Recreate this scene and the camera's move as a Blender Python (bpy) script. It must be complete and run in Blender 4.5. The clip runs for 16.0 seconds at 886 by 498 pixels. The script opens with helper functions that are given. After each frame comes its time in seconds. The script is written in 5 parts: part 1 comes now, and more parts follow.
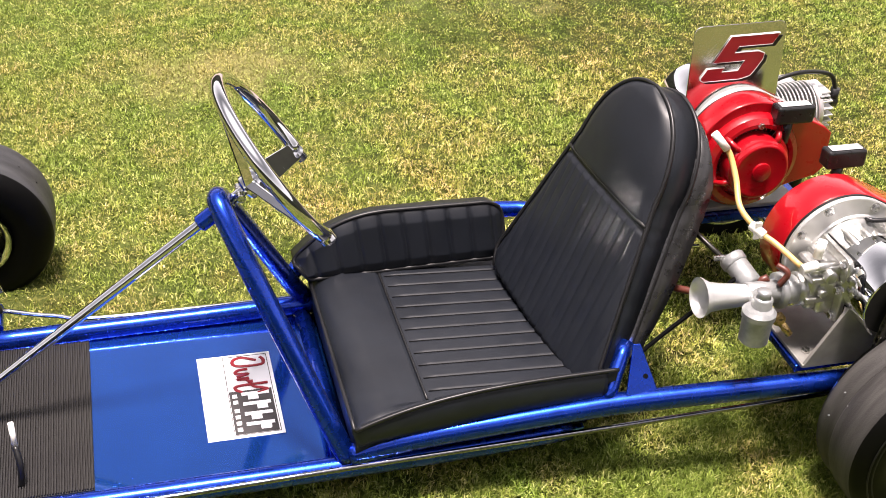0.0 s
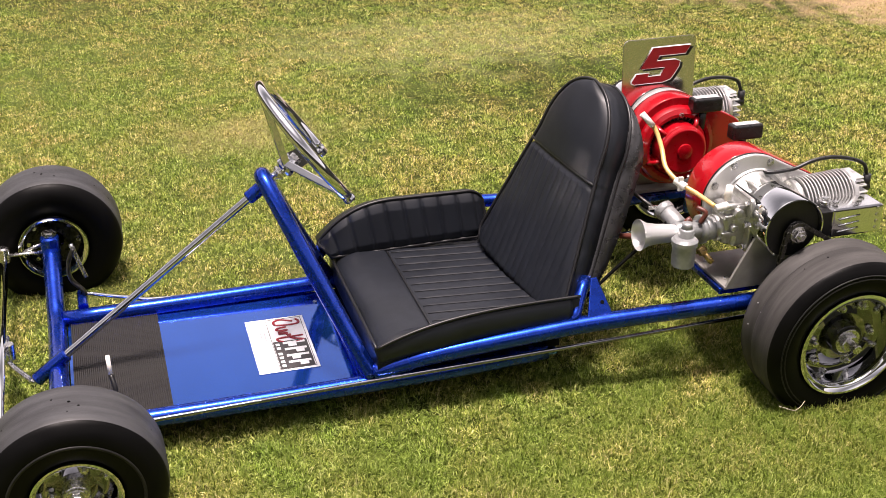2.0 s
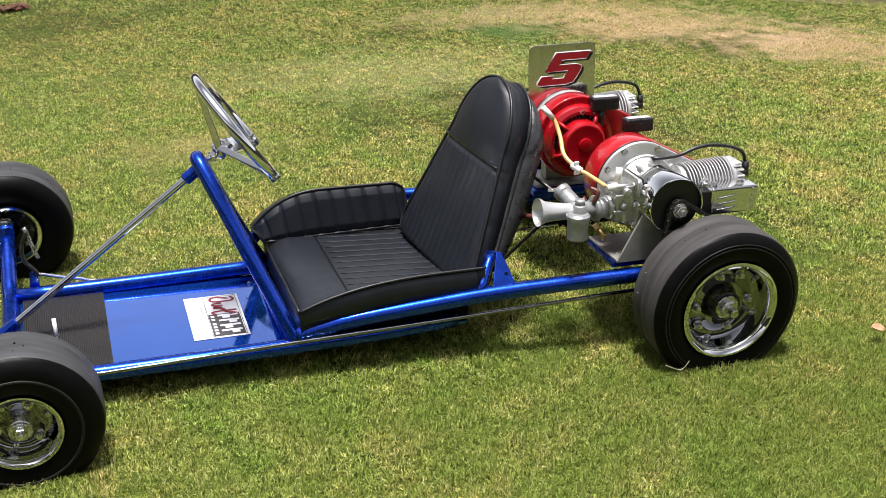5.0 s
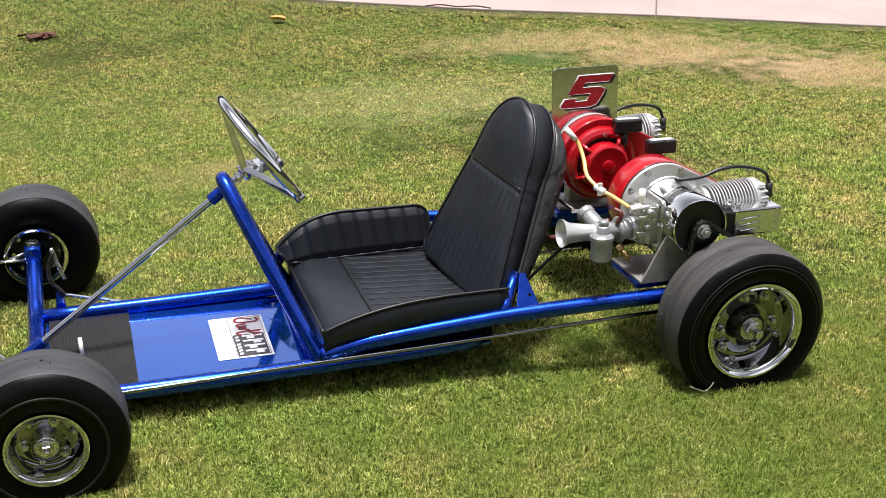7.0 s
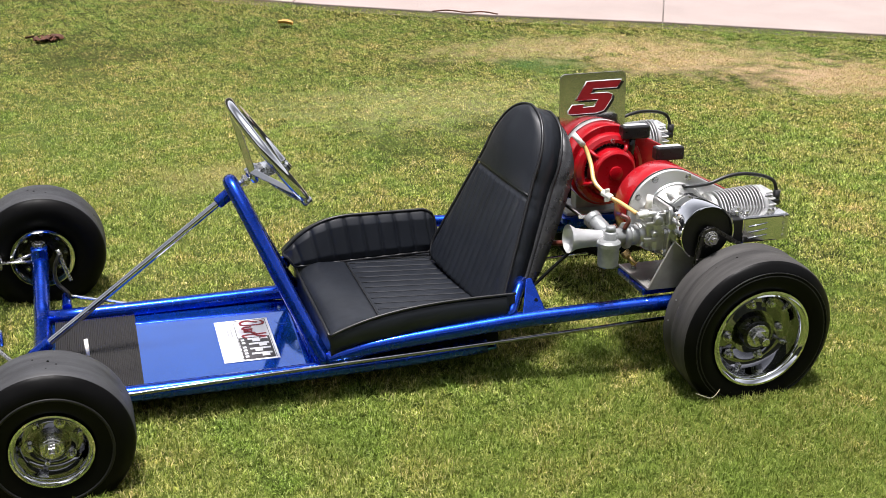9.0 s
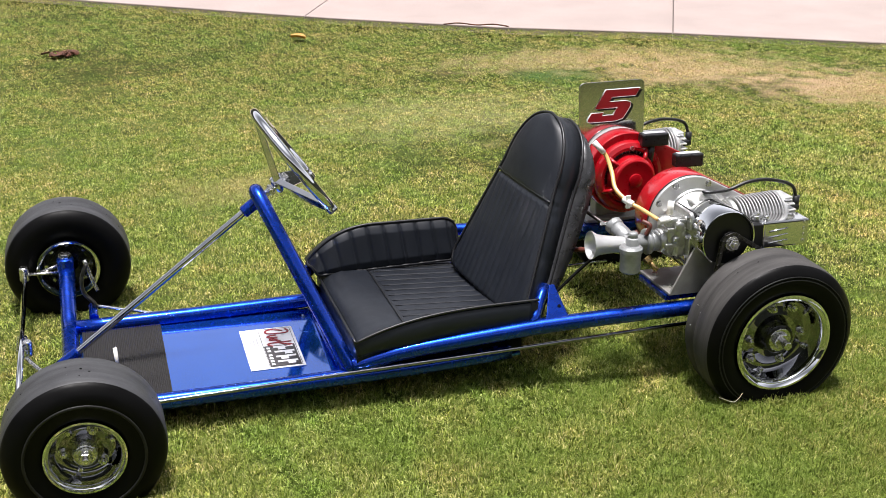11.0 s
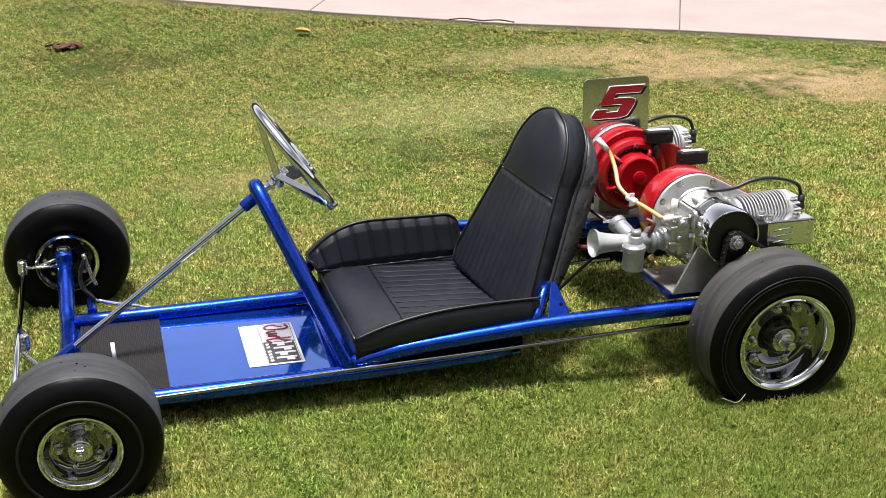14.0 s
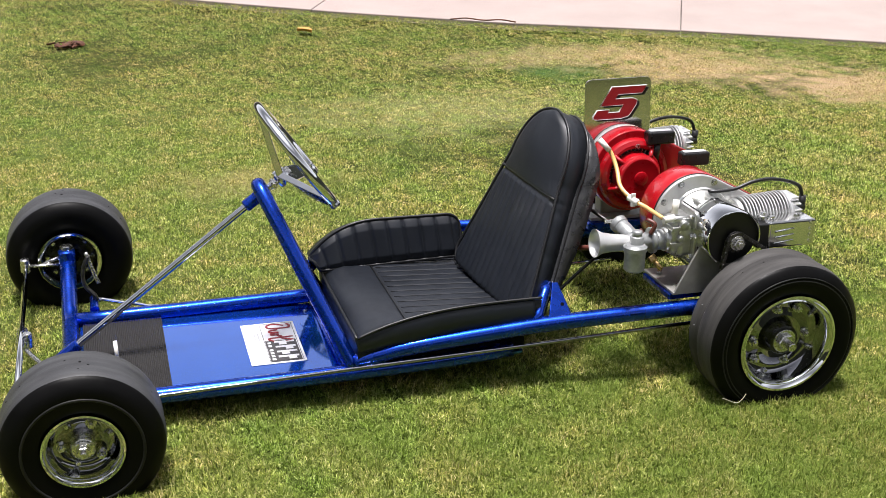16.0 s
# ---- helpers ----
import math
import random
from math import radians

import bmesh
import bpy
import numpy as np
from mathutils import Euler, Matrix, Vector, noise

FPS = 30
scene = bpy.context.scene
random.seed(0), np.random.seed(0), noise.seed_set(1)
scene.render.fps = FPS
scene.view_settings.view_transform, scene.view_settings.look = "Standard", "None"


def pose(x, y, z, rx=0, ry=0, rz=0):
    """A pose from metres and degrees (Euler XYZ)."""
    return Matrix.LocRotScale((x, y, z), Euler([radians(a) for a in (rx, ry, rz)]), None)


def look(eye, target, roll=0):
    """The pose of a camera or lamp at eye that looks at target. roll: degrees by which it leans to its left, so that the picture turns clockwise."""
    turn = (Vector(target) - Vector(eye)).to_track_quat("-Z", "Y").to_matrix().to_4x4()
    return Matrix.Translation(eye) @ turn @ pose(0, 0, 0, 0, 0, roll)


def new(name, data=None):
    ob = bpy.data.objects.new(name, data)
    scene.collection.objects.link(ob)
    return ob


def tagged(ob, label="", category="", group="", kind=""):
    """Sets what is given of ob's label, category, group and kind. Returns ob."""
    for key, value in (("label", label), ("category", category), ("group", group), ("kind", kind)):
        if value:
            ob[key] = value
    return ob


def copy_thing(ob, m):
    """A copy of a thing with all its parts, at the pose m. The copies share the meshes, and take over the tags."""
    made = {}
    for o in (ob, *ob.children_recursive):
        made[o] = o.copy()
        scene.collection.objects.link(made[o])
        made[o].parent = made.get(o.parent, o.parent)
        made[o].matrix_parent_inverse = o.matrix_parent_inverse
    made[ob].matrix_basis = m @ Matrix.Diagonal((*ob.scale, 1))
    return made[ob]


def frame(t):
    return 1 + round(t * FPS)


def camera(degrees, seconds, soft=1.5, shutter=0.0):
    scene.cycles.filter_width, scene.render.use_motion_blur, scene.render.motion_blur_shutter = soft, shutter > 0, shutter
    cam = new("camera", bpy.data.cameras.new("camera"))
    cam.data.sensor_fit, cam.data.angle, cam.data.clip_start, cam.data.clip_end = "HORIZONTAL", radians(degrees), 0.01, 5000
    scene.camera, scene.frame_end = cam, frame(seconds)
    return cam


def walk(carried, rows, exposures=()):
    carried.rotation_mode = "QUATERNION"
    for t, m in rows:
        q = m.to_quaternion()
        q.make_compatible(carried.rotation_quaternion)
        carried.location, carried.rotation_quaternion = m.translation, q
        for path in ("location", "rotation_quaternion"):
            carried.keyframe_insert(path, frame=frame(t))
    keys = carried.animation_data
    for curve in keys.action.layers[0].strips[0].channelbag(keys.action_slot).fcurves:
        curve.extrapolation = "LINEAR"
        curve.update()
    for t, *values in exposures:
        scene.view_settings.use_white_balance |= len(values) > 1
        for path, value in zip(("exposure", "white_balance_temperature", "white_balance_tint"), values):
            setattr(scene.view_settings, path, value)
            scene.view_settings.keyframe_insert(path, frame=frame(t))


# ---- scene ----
cam = camera(40.0, 16.0, soft=0.35)
PATH = [
    (0, (-0.972, -1.253, 1.201), (-0.493, 0.303, 0.039), 4.4),
    (0.5, (-0.978, -1.39, 1.219), (-0.504, 0.179, 0.074), 1.7),
    (1, (-0.914, -1.55, 1.212), (-0.439, 0.037, 0.091), 1.9),
    (1.5, (-0.96, -1.648, 1.225), (-0.478, -0.029, 0.154), 1.9),
    (2, (-1.12, -1.746, 1.194), (-0.596, -0.067, 0.241), 1.3),
    (2.5, (-1.182, -1.812, 1.155), (-0.614, -0.139, 0.219), 2.0),
    (3, (-1.119, -1.902, 1.164), (-0.527, -0.229, 0.242), 2.5),
    (3.5, (-1.099, -1.988, 1.146), (-0.504, -0.296, 0.261), 2.2),
    (4, (-1.101, -2.025, 1.141), (-0.517, -0.328, 0.258), 2.1),
    (4.5, (-1.095, -2.027, 1.139), (-0.517, -0.32, 0.271), 1.8),
    (4.7, (-1.095, -2.027, 1.139), (-0.52, -0.319, 0.285), 1.7),
    (6.8, (-1.104, -2.039, 1.123), (-0.554, -0.288, 0.324), 1.2),
    (7, (-1.104, -2.039, 1.123), (-0.557, -0.287, 0.328), 1.2),
    (7.5, (-1.11, -2.041, 1.119), (-0.565, -0.287, 0.329), 1.3),
    (8, (-1.106, -2.04, 1.121), (-0.559, -0.284, 0.335), 1.4),
    (8.5, (-1.104, -2.039, 1.121), (-0.558, -0.284, 0.334), 1.5),
    (9, (-1.109, -2.037, 1.12), (-0.567, -0.28, 0.334), 1.6),
    (9.2, (-1.109, -2.037, 1.12), (-0.567, -0.28, 0.342), 1.5),
    (11.3, (-1.15, -2.053, 1.116), (-0.614, -0.286, 0.352), 1.0),
    (11.5, (-1.15, -2.053, 1.116), (-0.609, -0.288, 0.349), 1.0),
    (12, (-1.148, -2.052, 1.113), (-0.606, -0.286, 0.347), 1.2),
    (12.5, (-1.15, -2.047, 1.107), (-0.611, -0.282, 0.338), 1.4),
    (13, (-1.138, -2.044, 1.11), (-0.603, -0.278, 0.34), 1.4),
    (13.5, (-1.132, -2.04, 1.11), (-0.601, -0.273, 0.339), 1.4),
    (14, (-1.135, -2.036, 1.11), (-0.608, -0.267, 0.339), 1.4),
    (14.5, (-1.134, -2.037, 1.11), (-0.611, -0.269, 0.335), 1.5),
    (15, (-1.129, -2.036, 1.11), (-0.605, -0.27, 0.333), 1.6),
    (15.5, (-1.135, -2.041, 1.115), (-0.609, -0.274, 0.341), 1.6),
    (16, (-1.14, -2.04, 1.113), (-0.613, -0.272, 0.341), 1.6),
]
EXPOSURES = [(0.0, 1.02, 6750, 22), (0.8, 0.84, 6900, 26), (2.0, 0.73, 6800, 25), (2.8, 0.67, 6650, 22), (4.0, 0.63, 6300, 15), (7.0, 0.62, 6150, 15), (16.0, 0.64, 6150, 15)]
walk(cam, [(t, look(eye, target, roll)) for t, eye, target, roll in PATH], EXPOSURES)

# world and sun
SUN_DIR = Vector((-0.06, -0.01, 1.0)).normalized()
world = bpy.data.worlds.new("sky")
scene.world = world
world.use_nodes = True
sky = world.node_tree.nodes.new("ShaderNodeTexSky")
sky.sky_type = "NISHITA"
sky.sun_disc = False
sky.dust_density = 4.0
sky.sun_elevation = math.asin(SUN_DIR.z)
sky.sun_rotation = math.atan2(SUN_DIR.x, SUN_DIR.y)
# a thin bright veil of cloud over the blue
veil = world.node_tree.nodes.new("ShaderNodeMix")
veil.data_type = "RGBA"
veil.inputs[0].default_value = 0.75
# the haze is a little brighter low over the horizon
aim = world.node_tree.nodes.new("ShaderNodeTexCoord")
dot = world.node_tree.nodes.new("ShaderNodeVectorMath")
dot.operation = "DOT_PRODUCT"
dot.inputs[1].default_value = SUN_DIR
world.node_tree.links.new(aim.outputs["Generated"], dot.inputs[0])
haze = world.node_tree.nodes.new("ShaderNodeMapRange")
haze.interpolation_type = "SMOOTHSTEP"
for k, value in enumerate((0.25, 0.75, 26.0, 5.0)):
    haze.inputs[k + 1].default_value = value
world.node_tree.links.new(dot.outputs["Value"], haze.inputs[0])
# and glows round the sun
aureole = world.node_tree.nodes.new("ShaderNodeMapRange")
aureole.interpolation_type = "SMOOTHSTEP"
for k, value in enumerate((0.74, 1.0, 0.0, 32.0)):
    aureole.inputs[k + 1].default_value = value
world.node_tree.links.new(dot.outputs["Value"], aureole.inputs[0])
glow = world.node_tree.nodes.new("ShaderNodeMath")
world.node_tree.links.new(haze.outputs[0], glow.inputs[0])
world.node_tree.links.new(aureole.outputs[0], glow.inputs[1])
world.node_tree.links.new(glow.outputs[0], veil.inputs[7])
world.node_tree.links.new(sky.outputs[0], veil.inputs[6])
world.node_tree.links.new(veil.outputs[2], world.node_tree.nodes["Background"].inputs[0])
world.node_tree.nodes["Background"].inputs[1].default_value = 0.038
sun = new("sun", bpy.data.lights.new("sun", "SUN"))
sun.data.energy, sun.data.angle, sun.data.color = 4.8, radians(12), (1.0, 0.95, 0.87)
sun.matrix_world = look(SUN_DIR * 20, (0, 0, 0))

# ---- helpers for materials and meshes ----


def material(name, colour, rough=0.5, metal=0.0, second=None, scale=40.0, bump=0.0, bump_scale=200.0, coat=0.0, rough_var=0.0, detail=4.0, spec=0.5, stretch=None):
    """A principled material with two scales of colour variation, uneven gloss and fine relief."""
    m = bpy.data.materials.new(name)
    m.use_nodes = True
    nt = m.node_tree
    n, ln = nt.nodes, nt.links
    b = n["Principled BSDF"]
    b.inputs["Roughness"].default_value = rough
    b.inputs["Metallic"].default_value = metal
    b.inputs["Specular IOR Level"].default_value = spec
    b.inputs["Coat Weight"].default_value = coat
    b.inputs["Coat Roughness"].default_value = 0.05
    co = n.new("ShaderNodeTexCoord")
    if second is None:
        second = tuple(c * 0.8 for c in colour)
    big = n.new("ShaderNodeTexNoise")
    big.inputs["Scale"].default_value = scale
    big.inputs["Detail"].default_value = detail
    if stretch:
        mp = n.new("ShaderNodeMapping")
        mp.inputs["Scale"].default_value = stretch
        ln.new(co.outputs["Object"], mp.inputs[0])
        ln.new(mp.outputs[0], big.inputs["Vector"])
    else:
        ln.new(co.outputs["Object"], big.inputs["Vector"])
    ramp = n.new("ShaderNodeValToRGB")
    ramp.color_ramp.elements[0].position, ramp.color_ramp.elements[1].position = 0.35, 0.65
    ramp.color_ramp.elements[0].color, ramp.color_ramp.elements[1].color = (*second, 1), (*colour, 1)
    ln.new(big.outputs["Fac"], ramp.inputs[0])
    ln.new(ramp.outputs[0], b.inputs["Base Color"])
    if rough_var:
        mr = n.new("ShaderNodeMapRange")
        mr.inputs[1].default_value, mr.inputs[2].default_value = 0.3, 0.7
        mr.inputs[3].default_value, mr.inputs[4].default_value = max(0.0, rough - rough_var), min(1.0, rough + rough_var)
        rn = n.new("ShaderNodeTexNoise")
        rn.inputs["Scale"].default_value = scale * 2.7
        rn.inputs["Detail"].default_value = 6
        ln.new(co.outputs["Object"], rn.inputs["Vector"])
        ln.new(rn.outputs["Fac"], mr.inputs[0])
        ln.new(mr.outputs[0], b.inputs["Roughness"])
    if bump:
        bn = n.new("ShaderNodeTexNoise")
        bn.inputs["Scale"].default_value = bump_scale
        bn.inputs["Detail"].default_value = 3
        ln.new(co.outputs["Object"], bn.inputs["Vector"])
        bp = n.new("ShaderNodeBump")
        bp.inputs["Strength"].default_value = bump
        bp.inputs["Distance"].default_value = 0.002
        ln.new(bn.outputs["Fac"], bp.inputs["Height"])
        ln.new(bp.outputs[0], b.inputs["Normal"])
    return m


BLUE = material("candy_blue_paint", (0.006, 0.054, 0.47), 0.26, 0.9, (0.005, 0.044, 0.39), 25, coat=0.5, rough_var=0.05)
BLUE_PAN = material("blue_pan_paint", (0.020, 0.140, 0.64), 0.1, 0.88, (0.018, 0.128, 0.59), 12, coat=1.0, rough_var=0.03)
CHROME = material("chrome", (0.72, 0.73, 0.74), 0.04, 1.0, (0.66, 0.67, 0.68), 60, rough_var=0.03)
# chrome whose darker reflections are put into the base colour
DIM_CHROME = material("dim_chrome", (0.32, 0.32, 0.335), 0.05, 1.0, (0.23, 0.23, 0.24), 50, rough_var=0.03)
STEEL = material("plated_steel", (0.62, 0.62, 0.6), 0.25, 1.0, (0.5, 0.49, 0.47), 90, rough_var=0.1)
ALU = material("cast_aluminium", (0.62, 0.62, 0.6), 0.42, 1.0, (0.48, 0.48, 0.46), 70, 0.08, 700, rough_var=0.12)
POLISHED = material("polished_sheet", (0.72, 0.72, 0.71), 0.13, 1.0, (0.68, 0.68, 0.67), 15, rough_var=0.05)
SATIN = material("satin_casting", (0.72, 0.72, 0.71), 0.42, 0.75, (0.64, 0.64, 0.63), 30, 0.03, 800, rough_var=0.05)
GREY_CAST = material("grey_zinc_casting", (0.34, 0.35, 0.35), 0.45, 0.5, (0.26, 0.27, 0.27), 80, 0.08, 600, rough_var=0.1)
RED = material("red_engine_paint", (0.40, 0.004, 0.010), 0.3, 0.0, (0.35, 0.004, 0.009), 20, coat=0.9, rough_var=0.05, spec=0.25)
VINYL = material("black_vinyl", (0.0090, 0.0112, 0.0160), 0.43, 0.0, (0.0066, 0.0083, 0.0122), 18, 0.06, 900, rough_var=0.06, spec=0.40)
VINYL_SMOOTH = material("black_vinyl_worn", (0.026, 0.026, 0.027), 0.3, 0.0, (0.014, 0.014, 0.015), 30, 0.25, 60, rough_var=0.12, spec=0.7)
# near-black that stands for shade in the pleat grooves and under the seat
SHADE_BLACK = material("shade_black", (0.003, 0.003, 0.003), 0.8, 0.0, None, 50, spec=0.1)
PIPING = material("black_piping", (0.008, 0.008, 0.009), 0.4, 0.0, None, 50)
RUBBER = material("tyre_rubber", (0.003, 0.003, 0.003), 0.42, 0.0, (0.0025, 0.0025, 0.0025), 14, 0.05, 500, rough_var=0.1, spec=0.1)
TREAD = material("scrubbed_tread_rubber", (0.064, 0.061, 0.058), 0.68, 0.0, (0.034, 0.032, 0.031), 9, 0.25, 500, rough_var=0.08, spec=0.3, stretch=(1.0, 9.0, 1.0), detail=7)
# lighter rubber; the glint along the sidewall ridges is put in the colour
SIDEWALL = material("ridge_glint_rubber", (0.016, 0.016, 0.016), 0.5, 0.0, (0.01, 0.01, 0.01), 20, spec=0.3)
DARK_METAL = material("dark_metal", (0.06, 0.06, 0.062), 0.3, 1.0, (0.03, 0.03, 0.03), 60, rough_var=0.1)
# casting darkened in its colour for the shade between the barrel's fins
FIN_GAP = material("fin_gap_dark", (0.02, 0.019, 0.018), 0.6, 0.4, (0.03, 0.03, 0.028), 60, 0.1, 500)
RAW = material("raw_plate_metal", (0.40, 0.39, 0.37), 0.5, 0.6, (0.31, 0.30, 0.28), 30, 0.05, 700, rough_var=0.06)
# black that paints the shade inside small holes
HOLE_SHADE = material("hole_shade", (0.004, 0.004, 0.004), 0.9, 0.0, None, 50, spec=0.05)
TREAD_DARK = material("dark_tread_rubber", (0.050, 0.051, 0.054), 0.55, 0.0, (0.024, 0.024, 0.026), 9, 0.2, 500, rough_var=0.08, spec=0.4, stretch=(1.0, 8.0, 1.0), detail=7)
PLASTIC = material("black_plastic", (0.013, 0.013, 0.014), 0.33, 0.0, None, 60, 0.1, 500, rough_var=0.08)
BLACK = material("satin_black_paint", (0.006, 0.006, 0.0065), 0.4, 0.0, None, 40, rough_var=0.1)
CHAIN = material("oily_chain_steel", (0.11, 0.105, 0.1), 0.38, 1.0, (0.05, 0.05, 0.045), 120, rough_var=0.1)
WHITE = material("white_vinyl_decal", (0.78, 0.78, 0.8), 0.35, 0.0, (0.72, 0.72, 0.75), 40)
DECAL_RED = material("red_decal", (0.30, 0.01, 0.018), 0.35, 0.0, None, 40)
DECAL_GREY = material("charcoal_decal", (0.05, 0.045, 0.045), 0.35, 0.0, None, 40)
DECAL_PALE = material("pale_grey_print", (0.55, 0.55, 0.57), 0.35, 0.0, None, 40)
WHITE_PLASTIC = material("white_plastic", (0.8, 0.78, 0.74), 0.35, 0.0, (0.72, 0.7, 0.64), 50)
FUEL = material("amber_fuel_line", (0.72, 0.46, 0.17), 0.3, 0.0, (0.66, 0.40, 0.13), 60, coat=0.3)
HOSE = material("red_brown_hose", (0.11, 0.028, 0.018), 0.4, 0.0, None, 60)
BRASS = material("brass", (0.55, 0.38, 0.16), 0.3, 1.0, (0.4, 0.27, 0.12), 90, rough_var=0.1)
MAT = material("ribbed_rubber_mat", (0.022, 0.021, 0.02), 0.6, 0.0, (0.016, 0.015, 0.015), 16, 0.3, 600, spec=0.3)


def merge(a, b, m=None):
    """Copies the mesh b into a, moved by m; frees b."""
    seen = {}
    for v in b.verts:
        seen[v] = a.verts.new(m @ v.co if m else v.co)
    for f in b.faces:
        try:
            g = a.faces.new([seen[v] for v in f.verts])
            g.smooth, g.material_index = f.smooth, f.material_index
        except ValueError:
            pass
    b.free()
    return a


def spline(points, steps=6, closed=False):
    """A smooth line through the points."""
    p = [Vector(q) for q in points]
    n = len(p)
    out = []
    for i in range(n if closed else n - 1):
        a = p[i - 1] if (closed or i) else p[0] * 2 - p[1]
        b, c = p[i], p[(i + 1) % n]
        d = p[(i + 2) % n] if (closed or i + 2 < n) else c * 2 - b
        for k in range(steps):
            t = k / steps
            out.append(0.5 * (2 * b + (c - a) * t + (2 * a - 5 * b + 4 * c - d) * t * t + (3 * b - a - 3 * c + d) * t ** 3))
    if not closed:
        out.append(p[-1])
    return out


def tube(points, r, seg=12, closed=False, steps=6, smooth=True, flat=1.0):
    """A round tube along a smooth line; r may be a number or a function of 0..1."""
    line = spline(points, steps, closed) if steps > 1 else [Vector(q) for q in points]
    bm = bmesh.new()
    n = len(line)
    rings = []
    up = None
    for i, q in enumerate(line):
        t = (line[(i + 1) % n] - line[i - 1]) if closed else (line[min(i + 1, n - 1)] - line[max(i - 1, 0)])
        t.normalize()
        if up is None:
            up = Vector((0, 0, 1)) if abs(t.z) < 0.8 else Vector((1, 0, 0))
        side = t.cross(up).normalized()
        up = side.cross(t).normalized()
        rr = r(i / (n - 1)) if callable(r) else r
        rings.append([bm.verts.new(q + side * math.cos(k * math.tau / seg) * rr + up * math.sin(k * math.tau / seg) * rr * flat) for k in range(seg)])
    for i in range(n if closed else n - 1):
        a, b = rings[i], rings[(i + 1) % n]
        for k in range(seg):
            f = bm.faces.new((a[k], a[(k + 1) % seg], b[(k + 1) % seg], b[k]))
            f.smooth = smooth
    if not closed:
        bm.faces.new(rings[0][::-1])
        bm.faces.new(rings[-1])
    bmesh.ops.recalc_face_normals(bm, faces=bm.faces)
    return bm


def lathe(profile, seg=32, axis="y", start=0.0, sweep=math.tau, sharp=35):
    """Turns a profile of (radius, place along the axis) round the axis."""
    bm = bmesh.new()
    whole = abs(sweep - math.tau) < 1e-6
    count = seg if whole else seg + 1
    rings = []
    for r, a in profile:
        ring = []
        for k in range(count):
            t = start + sweep * k / seg
            c, s = math.cos(t) * r, math.sin(t) * r
            ring.append(bm.verts.new({"y": (c, a, s), "x": (a, c, s), "z": (c, s, a)}[axis]))
        rings.append(ring)
    for a, b in zip(rings, rings[1:]):
        for k in range(seg):
            j = (k + 1) % count
            f = bm.faces.new((a[k], a[j], b[j], b[k]))
            f.smooth = True
    bmesh.ops.remove_doubles(bm, verts=bm.verts, dist=1e-6)
    bmesh.ops.recalc_face_normals(bm, faces=bm.faces)
    for e in bm.edges:
        if len(e.link_faces) == 2 and e.calc_face_angle(0) > radians(sharp):
            e.smooth = False
    return bm


def box(x0, x1, y0, y1, z0, z1, bevel=0.002, seg=2):
    """A box with rounded edges."""
    bm = bmesh.new()
    bmesh.ops.create_cube(bm, size=1)
    for v in bm.verts:
        v.co = Vector(((x0, x1)[v.co.x > 0], (y0, y1)[v.co.y > 0], (z0, z1)[v.co.z > 0]))
    if bevel:
        bmesh.ops.bevel(bm, geom=bm.edges[:], offset=bevel, segments=seg, affect="EDGES", profile=0.5)
    bmesh.ops.recalc_face_normals(bm, faces=bm.faces)
    return bm


def plate(outline, depth, bevel=0.0015, seg=2, smooth=False):
    """A flat piece: an outline in the x-y plane with the thickness depth along +z, its edges rounded."""
    bm = bmesh.new()
    vs = [bm.verts.new((x, y, 0)) for x, y in outline]
    f = bm.faces.new(vs)
    ext = bmesh.ops.extrude_face_region(bm, geom=[f])
    for v in ext["geom"]:
        if isinstance(v, bmesh.types.BMVert):
            v.co.z += depth
    bmesh.ops.recalc_face_normals(bm, faces=bm.faces)
    if bevel:
        rim = [e for e in bm.edges if len(e.link_faces) == 2 and (len(e.link_faces[0].verts) > 4) != (len(e.link_faces[1].verts) > 4)]
        if len(outline) <= 4:
            rim = bm.edges[:]
        bmesh.ops.bevel(bm, geom=rim, offset=bevel, segments=seg, affect="EDGES", profile=0.5)
    return bm


# outline x-y -> x-z, thickness towards -y
UPRIGHT = Matrix(((1, 0, 0, 0), (0, 0, -1, 0), (0, 1, 0, 0), (0, 0, 0, 1)))


def moved(bm, m):
    bm.transform(m)
    bmesh.ops.recalc_face_normals(bm, faces=bm.faces)
    return bm


def cylinder(a, b, r, seg=20, bevel=0.001, r2=None):
    """A solid round bar from a to b with chamfered ends."""
    a, b = Vector(a), Vector(b)
    h = (b - a).length
    r2 = r if r2 is None else r2
    bm = lathe([(0, 0), (r - bevel, 0), (r, bevel), (r2, h - bevel), (r2 - bevel, h), (0, h)], seg, "z")
    bm.transform(Matrix.Translation(a) @ (b - a).to_track_quat("Z", "Y").to_matrix().to_4x4())
    return bm


def hexnut(centre, axis, r, h):
    bm = lathe([(0, 0), (r * 0.92, 0), (r, h * 0.15), (r, h * 0.8), (r * 0.9, h), (0, h)], 6, "z", sharp=5)
    for f in bm.faces:
        f.smooth = False
    bm.transform(Matrix.Translation(centre) @ Vector(axis).to_track_quat("Z", "Y").to_matrix().to_4x4())
    return bm


